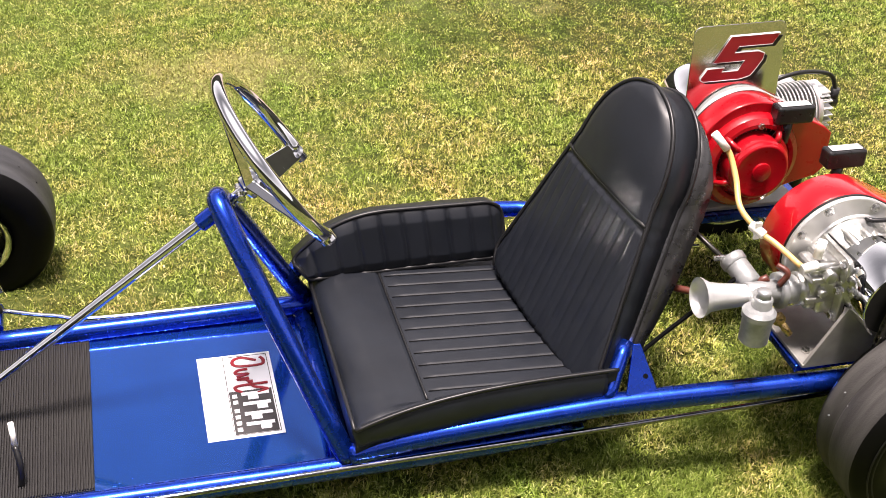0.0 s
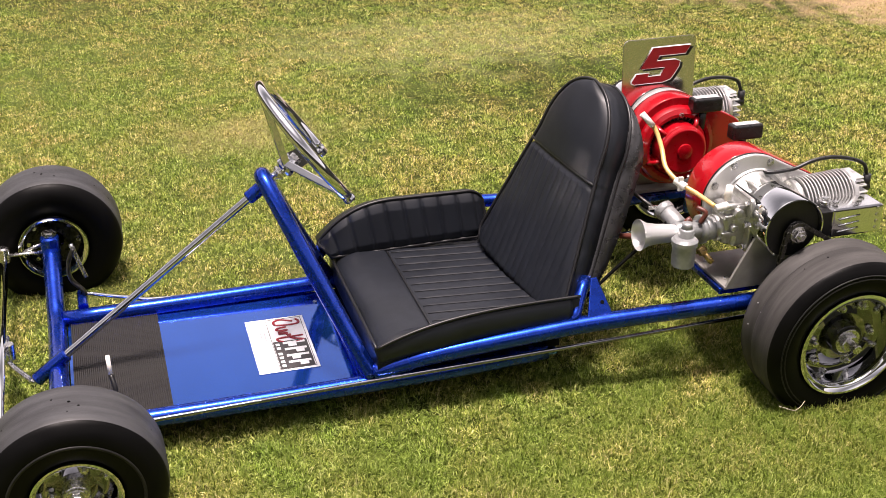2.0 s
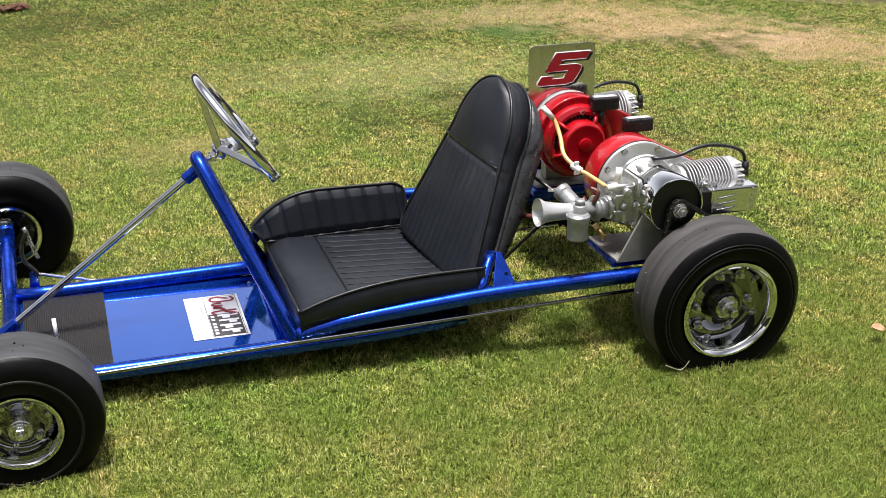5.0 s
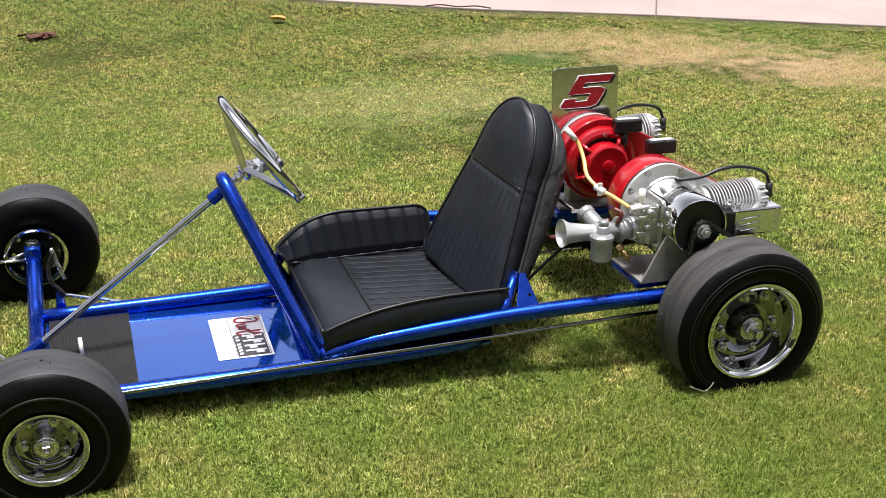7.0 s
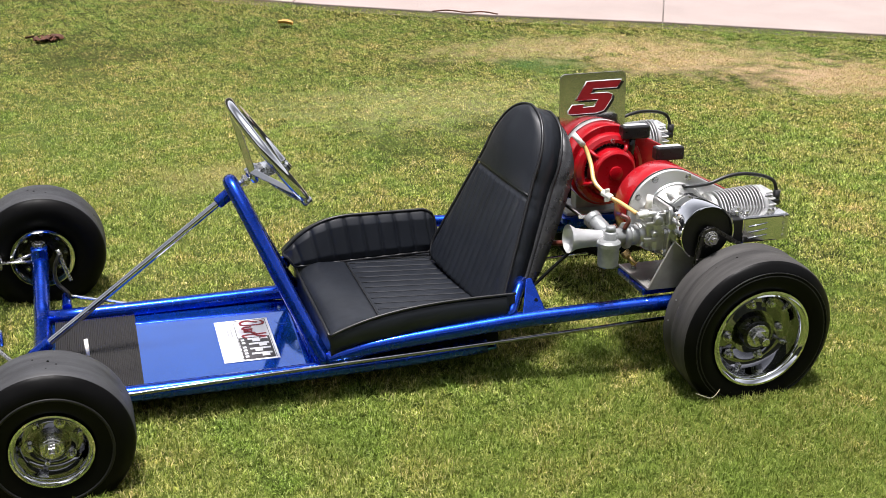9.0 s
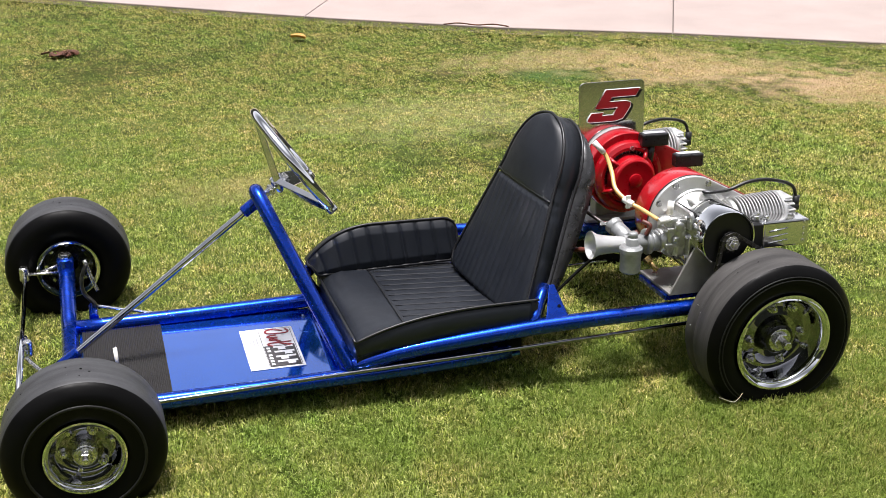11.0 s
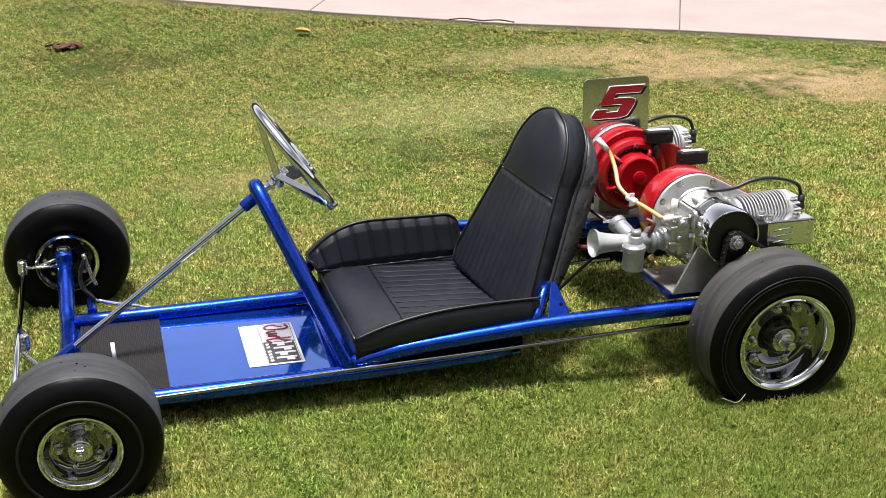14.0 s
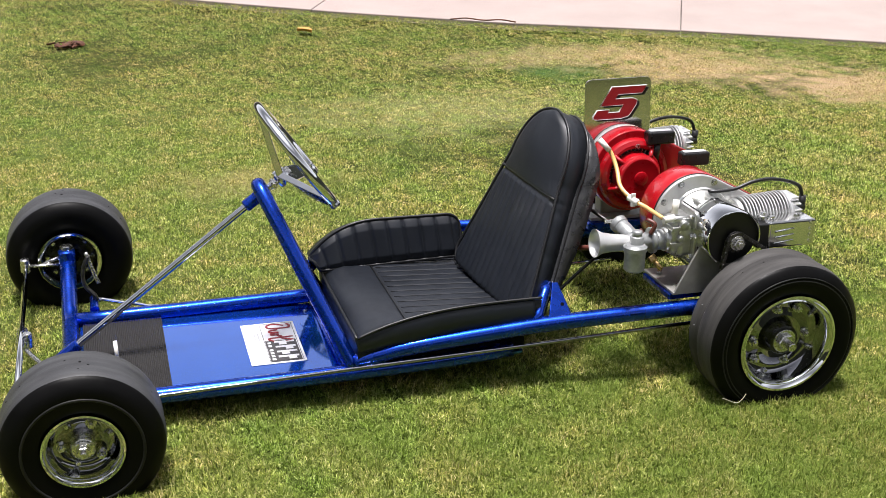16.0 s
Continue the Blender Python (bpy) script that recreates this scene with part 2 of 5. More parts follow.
def slab(nu, nv, front, back):
    """A closed cushion: a front and a back sheet over 0..1 x 0..1, joined along the rim."""
    bm = bmesh.new()
    f = [[bm.verts.new(front(i / nu, j / nv)) for j in range(nv + 1)] for i in range(nu + 1)]
    b = [[bm.verts.new(back(i / nu, j / nv)) for j in range(nv + 1)] for i in range(nu + 1)]
    for g in (f, b):
        for i in range(nu):
            for j in range(nv):
                bm.faces.new((g[i][j], g[i + 1][j], g[i + 1][j + 1], g[i][j + 1])).smooth = True
    for i in range(nu):
        for j in (0, nv):
            bm.faces.new((f[i][j], f[i + 1][j], b[i + 1][j], b[i][j])).smooth = True
    for j in range(nv):
        for i in (0, nu):
            bm.faces.new((f[i][j], f[i][j + 1], b[i][j + 1], b[i][j])).smooth = True
    bmesh.ops.recalc_face_normals(bm, faces=bm.faces)
    return bm


def under_part(parent, m):
    """Keeps thing > part > sub-part: what belongs to a sub-part joins its part."""
    while parent is not None and parent.parent is not None and parent.parent.parent is not None:
        m = parent.matrix_basis @ (m if m is not None else Matrix())
        parent = parent.parent
    return parent, m


def part(name, bm, mat, parent, label="", m=None):
    """Links a bmesh as one mesh object under a thing or under a part."""
    me = bpy.data.meshes.new(name)
    bm.to_mesh(me)
    bm.free()
    for one in (mat if isinstance(mat, (list, tuple)) else [mat]):
        me.materials.append(one)
    ob = new(name, me)
    parent, m = under_part(parent, m)
    ob.parent = parent
    if m is not None:
        ob.matrix_basis = m
    if label:
        tagged(ob, label)
    return ob


def shared(name, ob, parent, m):
    """Another object on the mesh of ob."""
    other = new(name, ob.data)
    other.parent, other.matrix_basis = under_part(parent, m)
    if "label" in ob:
        tagged(other, ob["label"])
    return other


# ---- ground ----
def lawn_colour(nt, per_blade):
    """Colour of mown lawn: green with straw, dry patches and a few lush ones, at real size."""
    n, ln = nt.nodes, nt.links
    geo = n.new("ShaderNodeNewGeometry")

    def noise_at(scale, detail):
        t = n.new("ShaderNodeTexNoise")
        t.inputs["Scale"].default_value, t.inputs["Detail"].default_value = scale, detail
        ln.new(geo.outputs["Position"], t.inputs["Vector"])
        return t.outputs["Fac"]

    def ramp(fac, stops):
        r = n.new("ShaderNodeValToRGB")
        while len(r.color_ramp.elements) < len(stops):
            r.color_ramp.elements.new(0.5)
        for e, (p, c) in zip(r.color_ramp.elements, stops):
            e.position, e.color = p, (*c, 1)
        ln.new(fac, r.inputs[0])
        return r.outputs[0]

    def mix(fac, a, b, kind="MIX"):
        x = n.new("ShaderNodeMix")
        x.data_type, x.blend_type = "RGBA", kind
        if isinstance(fac, float):
            x.inputs[0].default_value = fac
        else:
            ln.new(fac, x.inputs[0])
        for s, v in ((x.inputs[6], a), (x.inputs[7], b)):
            if isinstance(v, tuple):
                s.default_value = (*v, 1)
            else:
                ln.new(v, s)
        return x.outputs[2]

    def spot(x, y, rx, ry, inner, outer):
        """1 inside an uneven patch round (x, y)."""
        mp = n.new("ShaderNodeMapping")
        mp.vector_type = "POINT"
        mp.inputs["Location"].default_value = (-x / rx, -y / ry, 0)
        mp.inputs["Scale"].default_value = (1 / rx, 1 / ry, 0)
        ln.new(geo.outputs["Position"], mp.inputs[0])
        le = n.new("ShaderNodeVectorMath")
        le.operation = "LENGTH"
        ln.new(mp.outputs[0], le.inputs[0])
        ad = n.new("ShaderNodeMath")
        ad.operation = "MULTIPLY_ADD"
        ln.new(noise_at(12, 8), ad.inputs[0])
        ad.inputs[1].default_value = 2.4
        ln.new(le.outputs["Value"], ad.inputs[2])
        mr = n.new("ShaderNodeMapRange")
        mr.inputs[1].default_value, mr.inputs[2].default_value = inner + 1.2, outer + 1.2
        mr.inputs[3].default_value, mr.inputs[4].default_value = 1, 0
        ln.new(ad.outputs[0], mr.inputs[0])
        return mr.outputs[0]

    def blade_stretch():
        """0 on the shade-darkened sheet under the built blades, 1 on the lawn beyond them."""
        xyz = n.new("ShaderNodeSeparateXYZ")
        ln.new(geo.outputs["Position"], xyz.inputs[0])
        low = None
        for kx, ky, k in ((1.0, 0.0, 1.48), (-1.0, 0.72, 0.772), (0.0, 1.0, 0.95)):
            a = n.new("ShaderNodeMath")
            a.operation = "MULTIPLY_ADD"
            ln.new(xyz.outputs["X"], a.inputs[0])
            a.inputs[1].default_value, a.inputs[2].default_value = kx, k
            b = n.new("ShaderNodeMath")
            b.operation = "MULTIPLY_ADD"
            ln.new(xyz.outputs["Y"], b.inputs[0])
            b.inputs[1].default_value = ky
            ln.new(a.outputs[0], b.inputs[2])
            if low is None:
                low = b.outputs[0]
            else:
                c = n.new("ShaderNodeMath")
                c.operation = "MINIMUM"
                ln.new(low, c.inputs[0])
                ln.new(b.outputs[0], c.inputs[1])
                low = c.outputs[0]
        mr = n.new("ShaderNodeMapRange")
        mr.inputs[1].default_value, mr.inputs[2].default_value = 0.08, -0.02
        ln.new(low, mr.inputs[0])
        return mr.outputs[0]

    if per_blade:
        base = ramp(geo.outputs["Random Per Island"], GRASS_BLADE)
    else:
        gap_dark = ramp(noise_at(180, 6), GRASS_GAPS)
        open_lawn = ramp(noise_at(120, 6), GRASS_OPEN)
        base = mix(blade_stretch(), gap_dark, open_lawn)
    patch = ramp(noise_at(1.6, 4), [(0.36, (0.84, 0.95, 0.76)), (0.64, (1.12, 1.03, 0.98))])
    col = mix(1.0, base, patch, "MULTIPLY")
    clump = ramp(noise_at(13, 4), [(0.36, (0.80, 0.96, 0.72)), (0.64, (1.18, 1.04, 1.12))])
    col = mix(1.0, col, clump, "MULTIPLY")
    # the turf grows more even towards the pavement
    even = n.new("ShaderNodeMapRange")
    for k, value in enumerate((0.3, 1.7, 1.0, 0.4)):
        even.inputs[k + 1].default_value = value
    place = n.new("ShaderNodeSeparateXYZ")
    ln.new(geo.outputs["Position"], place.inputs[0])
    ln.new(place.outputs["Y"], even.inputs[0])
    fine = ramp(noise_at(85, 2), [(0.36, (0.62, 0.66, 0.58)), (0.64, (1.42, 1.38, 1.42))])
    col = mix(even.outputs[0], col, fine, "MULTIPLY")
    mid = ramp(noise_at(40, 3), [(0.36, (0.80, 0.83, 0.78)), (0.64, (1.22, 1.19, 1.22))])
    col = mix(1.0, col, mid, "MULTIPLY")
    grain = ramp(noise_at(210, 2), [(0.38, (0.64, 0.66, 0.62)), (0.62, (1.38, 1.36, 1.38))])
    col = mix(even.outputs[0], col, grain, "MULTIPLY")
    for x, y, rx, ry, i, o, c, w in PATCHES:
        s = spot(x, y, rx, ry, i, o)
        wm = n.new("ShaderNodeMath")
        wm.operation = "MULTIPLY"
        wm.inputs[1].default_value = w
        ln.new(s, wm.inputs[0])
        tint = mix(0.66, col, c)
        col = mix(wm.outputs[0], col, tint)
    return col


GRASS_BLADE = [(0.0, (0.07, 0.095, 0.017)), (0.25, (0.195, 0.232, 0.042)), (0.55, (0.375, 0.405, 0.112)), (0.8, (0.52, 0.515, 0.215)), (0.95, (0.66, 0.59, 0.34))]
# lawn beyond averages lit blades; under them it is darkened for their shade
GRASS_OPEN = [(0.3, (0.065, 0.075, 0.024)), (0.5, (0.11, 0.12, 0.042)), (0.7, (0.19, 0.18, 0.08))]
GRASS_GAPS = [(0.3, (0.02, 0.027, 0.008)), (0.5, (0.05, 0.06, 0.016)), (0.7, (0.11, 0.11, 0.035))]
# dry and lush patches of the lawn: place, half sizes, soft edge, colour, weight
PATCHES = [
    (0.7, 2.27, 0.55, 0.17, 0.4, 1.3, (0.64, 0.46, 0.27), 0.62),
    (1.1, 2.0, 0.42, 0.24, 0.4, 1.25, (0.64, 0.45, 0.27), 0.75),
    (1.48, 1.6, 0.34, 0.3, 0.4, 1.25, (0.66, 0.45, 0.28), 0.85),
    (0.5, 2.03, 0.2, 0.12, 0.4, 1.1, (0.08, 0.17, 0.045), 0.7),
    (-0.77, 1.0, 0.22, 0.14, 0.3, 1.2, (0.62, 0.46, 0.24), 0.55),
    (-0.05, 1.6, 0.6, 0.3, 0.3, 1.2, (0.6, 0.56, 0.28), 0.35),
    (0.25, -0.5, 0.75, 0.42, 0.3, 1.3, (0.135, 0.205, 0.03), 0.82),
    (-1.15, 1.1, 0.85, 1.1, 0.3, 1.3, (0.2, 0.26, 0.06), 0.5),
    (-0.3, -0.6, 1.7, 0.45, 0.4, 1.4, (0.155, 0.205, 0.033), 0.72),
]


def grass_material(name, per_blade):
    m = bpy.data.materials.new(name)
    m.use_nodes = True
    nt = m.node_tree
    b = nt.nodes["Principled BSDF"]
    nt.links.new(lawn_colour(nt, per_blade), b.inputs["Base Color"])
    b.inputs["Roughness"].default_value = 0.6 if per_blade else 0.9
    if per_blade:
        # thin blades let some light through
        tr = nt.nodes.new("ShaderNodeBsdfTranslucent")
        nt.links.new(b.inputs["Base Color"].links[0].from_socket, tr.inputs[0])
        mx = nt.nodes.new("ShaderNodeMixShader")
        mx.inputs[0].default_value = 0.28
        nt.links.new(b.outputs[0], mx.inputs[1])
        nt.links.new(tr.outputs[0], mx.inputs[2])
        nt.links.new(mx.outputs[0], nt.nodes["Material Output"].inputs[0])
    b.inputs["Specular IOR Level"].default_value = 0.12 if per_blade else 0.1
    if not per_blade:
        t = nt.nodes.new("ShaderNodeTexNoise")
        t.inputs["Scale"].default_value, t.inputs["Detail"].default_value = 260, 4
        co = nt.nodes.new("ShaderNodeTexCoord")
        nt.links.new(co.outputs["Object"], t.inputs["Vector"])
        bp = nt.nodes.new("ShaderNodeBump")
        bp.inputs["Strength"].default_value, bp.inputs["Distance"].default_value = 0.9, 0.012
        nt.links.new(t.outputs["Fac"], bp.inputs["Height"])
        nt.links.new(bp.outputs[0], b.inputs["Normal"])
    return m


GRASS = grass_material("grass_blades", True)
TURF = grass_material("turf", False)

# the pavement's edge along the lawn, a gentle bend
EDGE = [(-6.0, 6.7), (-2.2, 4.42), (-0.61, 3.47), (-0.1, 3.165), (0.35, 2.94), (0.57, 2.83), (1.26, 2.57), (2.0, 2.23), (3.4, 1.6), (7.0, 0.1)]


def edge_y(x):
    for (x0, y0), (x1, y1) in zip(EDGE, EDGE[1:]):
        if x0 <= x <= x1:
            return y0 + (y1 - y0) * (x - x0) / (x1 - x0)
    return 99.0


def lawn_rise(y):
    """The lawn swells a little under and round the kart."""
    t = min(1.0, max(0.0, (2.2 - y) / 1.6))
    return 0.036 * t * t * (3 - 2 * t)


def ground_height(x, y):
    return lawn_rise(y) + 0.006 * noise.noise((x * 1.3, y * 1.3, 0)) + 0.003 * noise.noise((x * 5, y * 5, 3))


def build_ground():
    bm = bmesh.new()
    nx = ny = 90
    grid = []
    for i in range(nx + 1):
        row = []
        for j in range(ny + 1):
            u, v = i / nx * 2 - 1, j / ny * 2 - 1
            x = 3.2 * u + 600 * u ** 9
            y = 1.0 + 3.2 * v + 600 * v ** 9
            z = ground_height(x, y) if abs(x) < 8 and abs(y) < 8 else 0.0
            if abs(x) < 7 and y > edge_y(x) - 0.04:
                z = -0.05
            row.append(bm.verts.new((x, y, z - 0.004)))
        grid.append(row)
    for i in range(nx):
        for j in range(ny):
            bm.faces.new((grid[i][j], grid[i + 1][j], grid[i + 1][j + 1], grid[i][j + 1])).smooth = True
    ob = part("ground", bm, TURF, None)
    return tagged(ob, "sunlit mown lawn turf with dry straw patches", "lawn", kind="structure")


build_ground()


def blades(rng, count, tall, wide, bent):
    """Vertices and faces of mown blades, scattered over a wedge of lawn, denser near the kart."""
    y = -0.95 + 5.1 * rng.random(count) ** 1.4
    left = -1.48 - 0.04 * np.clip(y, 0, 9)
    right = 0.16 + 0.72 * (y + 0.85)
    x = left + (right - left) * rng.random(count)
    ex, ey = np.array([p[0] for p in EDGE]), np.array([p[1] for p in EDGE])
    keep = y < np.interp(x, ex, ey) + 0.015 * rng.standard_normal(count)
    clump = np.sin(x * 151 + 4 * np.sin(y * 61)) * np.sin(y * 163 + 4 * np.sin(x * 57)) + 0.6 * np.sin(x * 71 - y * 47) * np.sin(y * 83 + x * 39)
    keep &= rng.random(count) < 0.72 + 0.55 * clump
    rim = np.minimum(np.minimum(x - left, right - x), y + 0.95)
    keep &= rng.random(count) < 0.25 + rim / 0.12
    x, y, clump = x[keep], y[keep], clump[keep]
    n = len(x)
    tuft = np.sin(x * 23 + 3 * np.sin(y * 17)) * np.sin(y * 19 + 2 * np.sin(x * 13))
    knot = np.sin(x * 410 + 5 * np.sin(y * 133)) * np.sin(y * 430 + 5 * np.sin(x * 127))
    far = np.clip((y + 0.1) / 1.8, 0, 1)
    length = tall * (0.75 + 0.5 * rng.random(n) + 0.16 * tuft + 0.22 * clump + 0.25 * knot) * (1 - 0.48 * far)
    width = wide * (0.5 + 0.6 * rng.random(n)) * (1 + 0.6 * far)
    turn = rng.random(n) * math.tau
    lean = np.abs(rng.normal(1.05, 0.6, n))
    heading = turn + math.pi / 2 + rng.normal(0, 0.5, n)
    bx, by = np.cos(turn) * width, np.sin(turn) * width
    hx, hy = np.cos(heading), np.sin(heading)
    rise = np.clip((2.2 - y) / 1.6, 0, 1)
    zz = 0.036 * rise * rise * (3 - 2 * rise) - 0.003
    s1, c1 = np.sin(lean * 0.6), np.cos(lean * 0.6)
    mx, my, mz = x + hx * s1 * length * 0.5, y + hy * s1 * length * 0.5, zz + c1 * length * 0.55
    s2, c2 = np.sin(lean * 1.6), np.cos(lean * 1.6)
    tx, ty, tz = mx + hx * s2 * length * 0.5, my + hy * s2 * length * 0.5, mz + c2 * length * 0.45
    a, b = np.stack([x - bx, y - by, zz], 1), np.stack([x + bx, y + by, zz], 1)
    tip = np.stack([tx, ty, tz], 1)
    if not bent:
        return np.stack([a, b, tip], 1).reshape(-1, 3), n, [0, 1, 2], [0]
    c, d = np.stack([mx + bx * 0.8, my + by * 0.8, mz], 1), np.stack([mx - bx * 0.8, my - by * 0.8, mz], 1)
    return np.stack([a, b, c, d, tip], 1).reshape(-1, 3), n, [0, 1, 2, 3, 3, 2, 4], [0, 4]


def build_grass():
    rng = np.random.default_rng(7)
    co, loops, starts = [], [], []
    nv = nl = 0
    for count, tall, wide, bent in ((680000, 0.0126, 0.0011, True), (1800000, 0.0102, 0.0011, False)):
        pts, n, face, first = blades(rng, count, tall, wide, bent)
        per = 5 if bent else 3
        co.append(pts)
        loops.append(((np.arange(n) * per)[:, None] + np.array(face)[None] + nv).reshape(-1))
        starts.append(((np.arange(n) * len(face))[:, None] + np.array(first)[None] + nl).reshape(-1))
        nv += n * per
        nl += n * len(face)
    co, loops, starts = np.concatenate(co).astype(np.float32), np.concatenate(loops).astype(np.int32), np.concatenate(starts).astype(np.int32)
    me = bpy.data.meshes.new("grass")
    me.vertices.add(nv)
    me.vertices.foreach_set("co", co.reshape(-1))
    me.loops.add(nl)
    me.loops.foreach_set("vertex_index", loops)
    me.polygons.add(len(starts))
    me.polygons.foreach_set("loop_start", starts)
    me.update(calc_edges=True)
    me.materials.append(GRASS)
    return tagged(new("grass", me), "short mown green grass with dry yellow blades", "grass", kind="stuff")


build_grass()

# pale concrete pavement beyond the lawn, in slabs with open joints
CONCRETE = material("pale_concrete", (0.345, 0.280, 0.255), 0.85, 0.0, (0.30, 0.245, 0.222), 3.0, 0.5, 300, rough_var=0.05, detail=8)


def build_pavement():
    bed = bmesh.new()
    vs = [bed.verts.new((x, y + 0.01, -0.02)) for x, y in EDGE] + [bed.verts.new((x + 30, y + 60, -0.02)) for x, y in reversed(EDGE)]
    bed.faces.new(vs)
    bmesh.ops.recalc_face_normals(bed, faces=bed.faces)
    grit = material("joint_sand", (0.25, 0.22, 0.20), 0.95, 0.0, None, 30)
    pave = tagged(part("pavement", bed, grit, None), "pale pinkish concrete pavement of jointed slabs along the lawn", "pavement", kind="structure")
    joints = [-6.0, -3.7, -1.95, -0.2, 1.26, 2.75, 4.3, 7.0]
    across = Vector((0.45, 0.9, 0)).normalized()
    for a, b in zip(joints, joints[1:]):
        xs = [a + 0.0018] + [p[0] for p in EDGE if a + 0.02 < p[0] < b - 0.02] + [b - 0.0018]
        near = [Vector((x, edge_y(min(max(x, -6), 7)) + 0.015, 0)) for x in xs]
        for k in range(5):
            low = [v + across * (k * 2.4 + (0.006 if k else 0)) for v in near]
            high = [v + across * ((k + 1) * 2.4 - 0.006) for v in near]
            ring = low + high[::-1]
            bm = plate([(v.x, v.y) for v in ring], 0.03, 0.004)
            part("slab", bm, CONCRETE, pave, m=pose(0, 0, -0.024))


build_pavement()


def build_surroundings():
    """Plain dark walls added all round, out of the camera's view, to darken reflections."""
    mat = material("dark_surround", (0.06, 0.065, 0.05), 0.9, 0.0, (0.03, 0.035, 0.025), 0.8, detail=8)
    c = [(-13, -12), (13, -12), (13, 16), (-13, 16)]
    for name, k, h in (("unseen_wall_south", 0, 6.0), ("unseen_wall_east", 1, 5.0), ("unseen_wall_north", 2, 4.5), ("unseen_wall_west", 3, 5.0)):
        (xa, ya), (xb, yb) = c[k], c[(k + 1) % 4]
        t = 0.15
        ob = part(name, box(min(xa, xb) - t, max(xa, xb) + t, min(ya, yb) - t, max(ya, yb) + t, -0.1, h, 0.02, 1), mat, None)
        tagged(ob, "unseen dark wall added round the lawn to darken reflections", "wall", kind="structure")


build_surroundings()


def build_litter():
    rng = random.Random(5)
    # a brown scrap of dead leaves on the lawn
    brown = material("dead_leaf_brown", (0.13, 0.045, 0.02), 0.8, 0.0, (0.05, 0.018, 0.01), 60)
    bm = bmesh.new()
    for k in range(26):
        a, r = rng.random() * math.tau, rng.random() ** 0.7
        x, y = math.cos(a) * r * 0.075, math.sin(a) * r * 0.05
        s = 0.006 + 0.008 * rng.random()
        leaf = slab(3, 3, lambda u, v: Vector(((u - 0.5) * s * 2 * math.sin(math.pi * (0.12 + 0.76 * v)), (v - 0.5) * s * 3, 0.006 * math.sin(u * 3 + k))),
                    lambda u, v: Vector(((u - 0.5) * s * 2 * math.sin(math.pi * (0.12 + 0.76 * v)), (v - 0.5) * s * 3, 0.006 * math.sin(u * 3 + k) - 0.001)))
        merge(bm, leaf, pose(x, y * 0.8, 0.008 + 0.005 * rng.random(), rng.uniform(-14, 14), rng.uniform(-14, 14), rng.uniform(0, 360)))
    ob = part("dead_leaves", bm, brown, None, m=pose(-1.217, 2.725, 0))
    tagged(ob, "clump of dark brown dead leaves lying on the grass", "leaves")
    # a fallen yellow leaf
    gold = material("yellow_leaf", (0.55, 0.3, 0.06), 0.6, 0.0, (0.45, 0.22, 0.04), 80)
    f = lambda u, v: Vector(((u - 0.5) * 0.05 * math.sin(math.pi * (0.1 + 0.8 * v)), (v - 0.5) * 0.06, 0.012 * (u - 0.5) ** 2 * 4 + 0.004 * math.sin(v * 4)))
    ob = part("fallen_leaf", slab(8, 8, f, lambda u, v: f(u, v) - Vector((0, 0, 0.0008))), gold, None, m=pose(-0.31, 2.79, 0.012, 8, 4, 70))
    tagged(ob, "curled yellow fallen leaf on the grass", "leaf")
    # a second small leaf and dry stalks by the rear tyre
    rust = material("rusty_leaf", (0.58, 0.28, 0.15), 0.6, 0.0, (0.42, 0.18, 0.09), 80)
    g = lambda u, v: f(u, v) * 0.42
    ob = part("fallen_leaf", slab(6, 6, g, lambda u, v: g(u, v) - Vector((0, 0, 0.0008))), rust, None, m=pose(0.322, -0.371, 0.060, 14, -10, 60))
    tagged(ob, "small orange-brown fallen leaf on the grass", "leaf")
    straw = material("dry_straw", (0.55, 0.5, 0.36), 0.7, 0.0, (0.45, 0.4, 0.28), 90)
    ob = part("dry_stalk", tube([(-0.132, -0.392, 0.064), (-0.119, -0.393, 0.058), (-0.104, -0.394, 0.052), (-0.094, -0.394, 0.057), (-0.086, -0.392, 0.066)], 0.0006, 5), straw, None)
    tagged(ob, "thin bent dry straw stalk in the grass by the rear tyre", "straw")
    # a dark root or twig on the lawn's edge
    pts = [(0.34, 2.91, 0.014), (0.40, 2.885, 0.022), (0.47, 2.85, 0.018), (0.54, 2.835, 0.021), (0.60, 2.81, 0.014)]
    ob = part("twig", tube(pts, 0.003, 6), brown, None)
    tagged(ob, "dark dry twig at the edge of the lawn", "twig")


build_litter()

# ---- the kart ----
kart = tagged(new("go_kart"), "vintage blue twin-engine go-kart with black vinyl seat, on grass", "go-kart")
# the frame leans a little to its far side
LEAN = Matrix.Translation((0, -0.0255, 0)) @ pose(0, 0, 0, -3.0, 0, 0)


# the floor pan and what lies on it stand level
LEVEL = LEAN @ Matrix.Translation((0, -0.138, 0.069)) @ pose(0, 0, 0, 3.0, 0, 0) @ Matrix.Translation((0, 0.138, -0.069))


def cpart(name, bm, mat, label="", base=LEAN):
    """A part of the chassis."""
    return part(name, bm, mat, kart, label, base)


TUBE = 0.0145


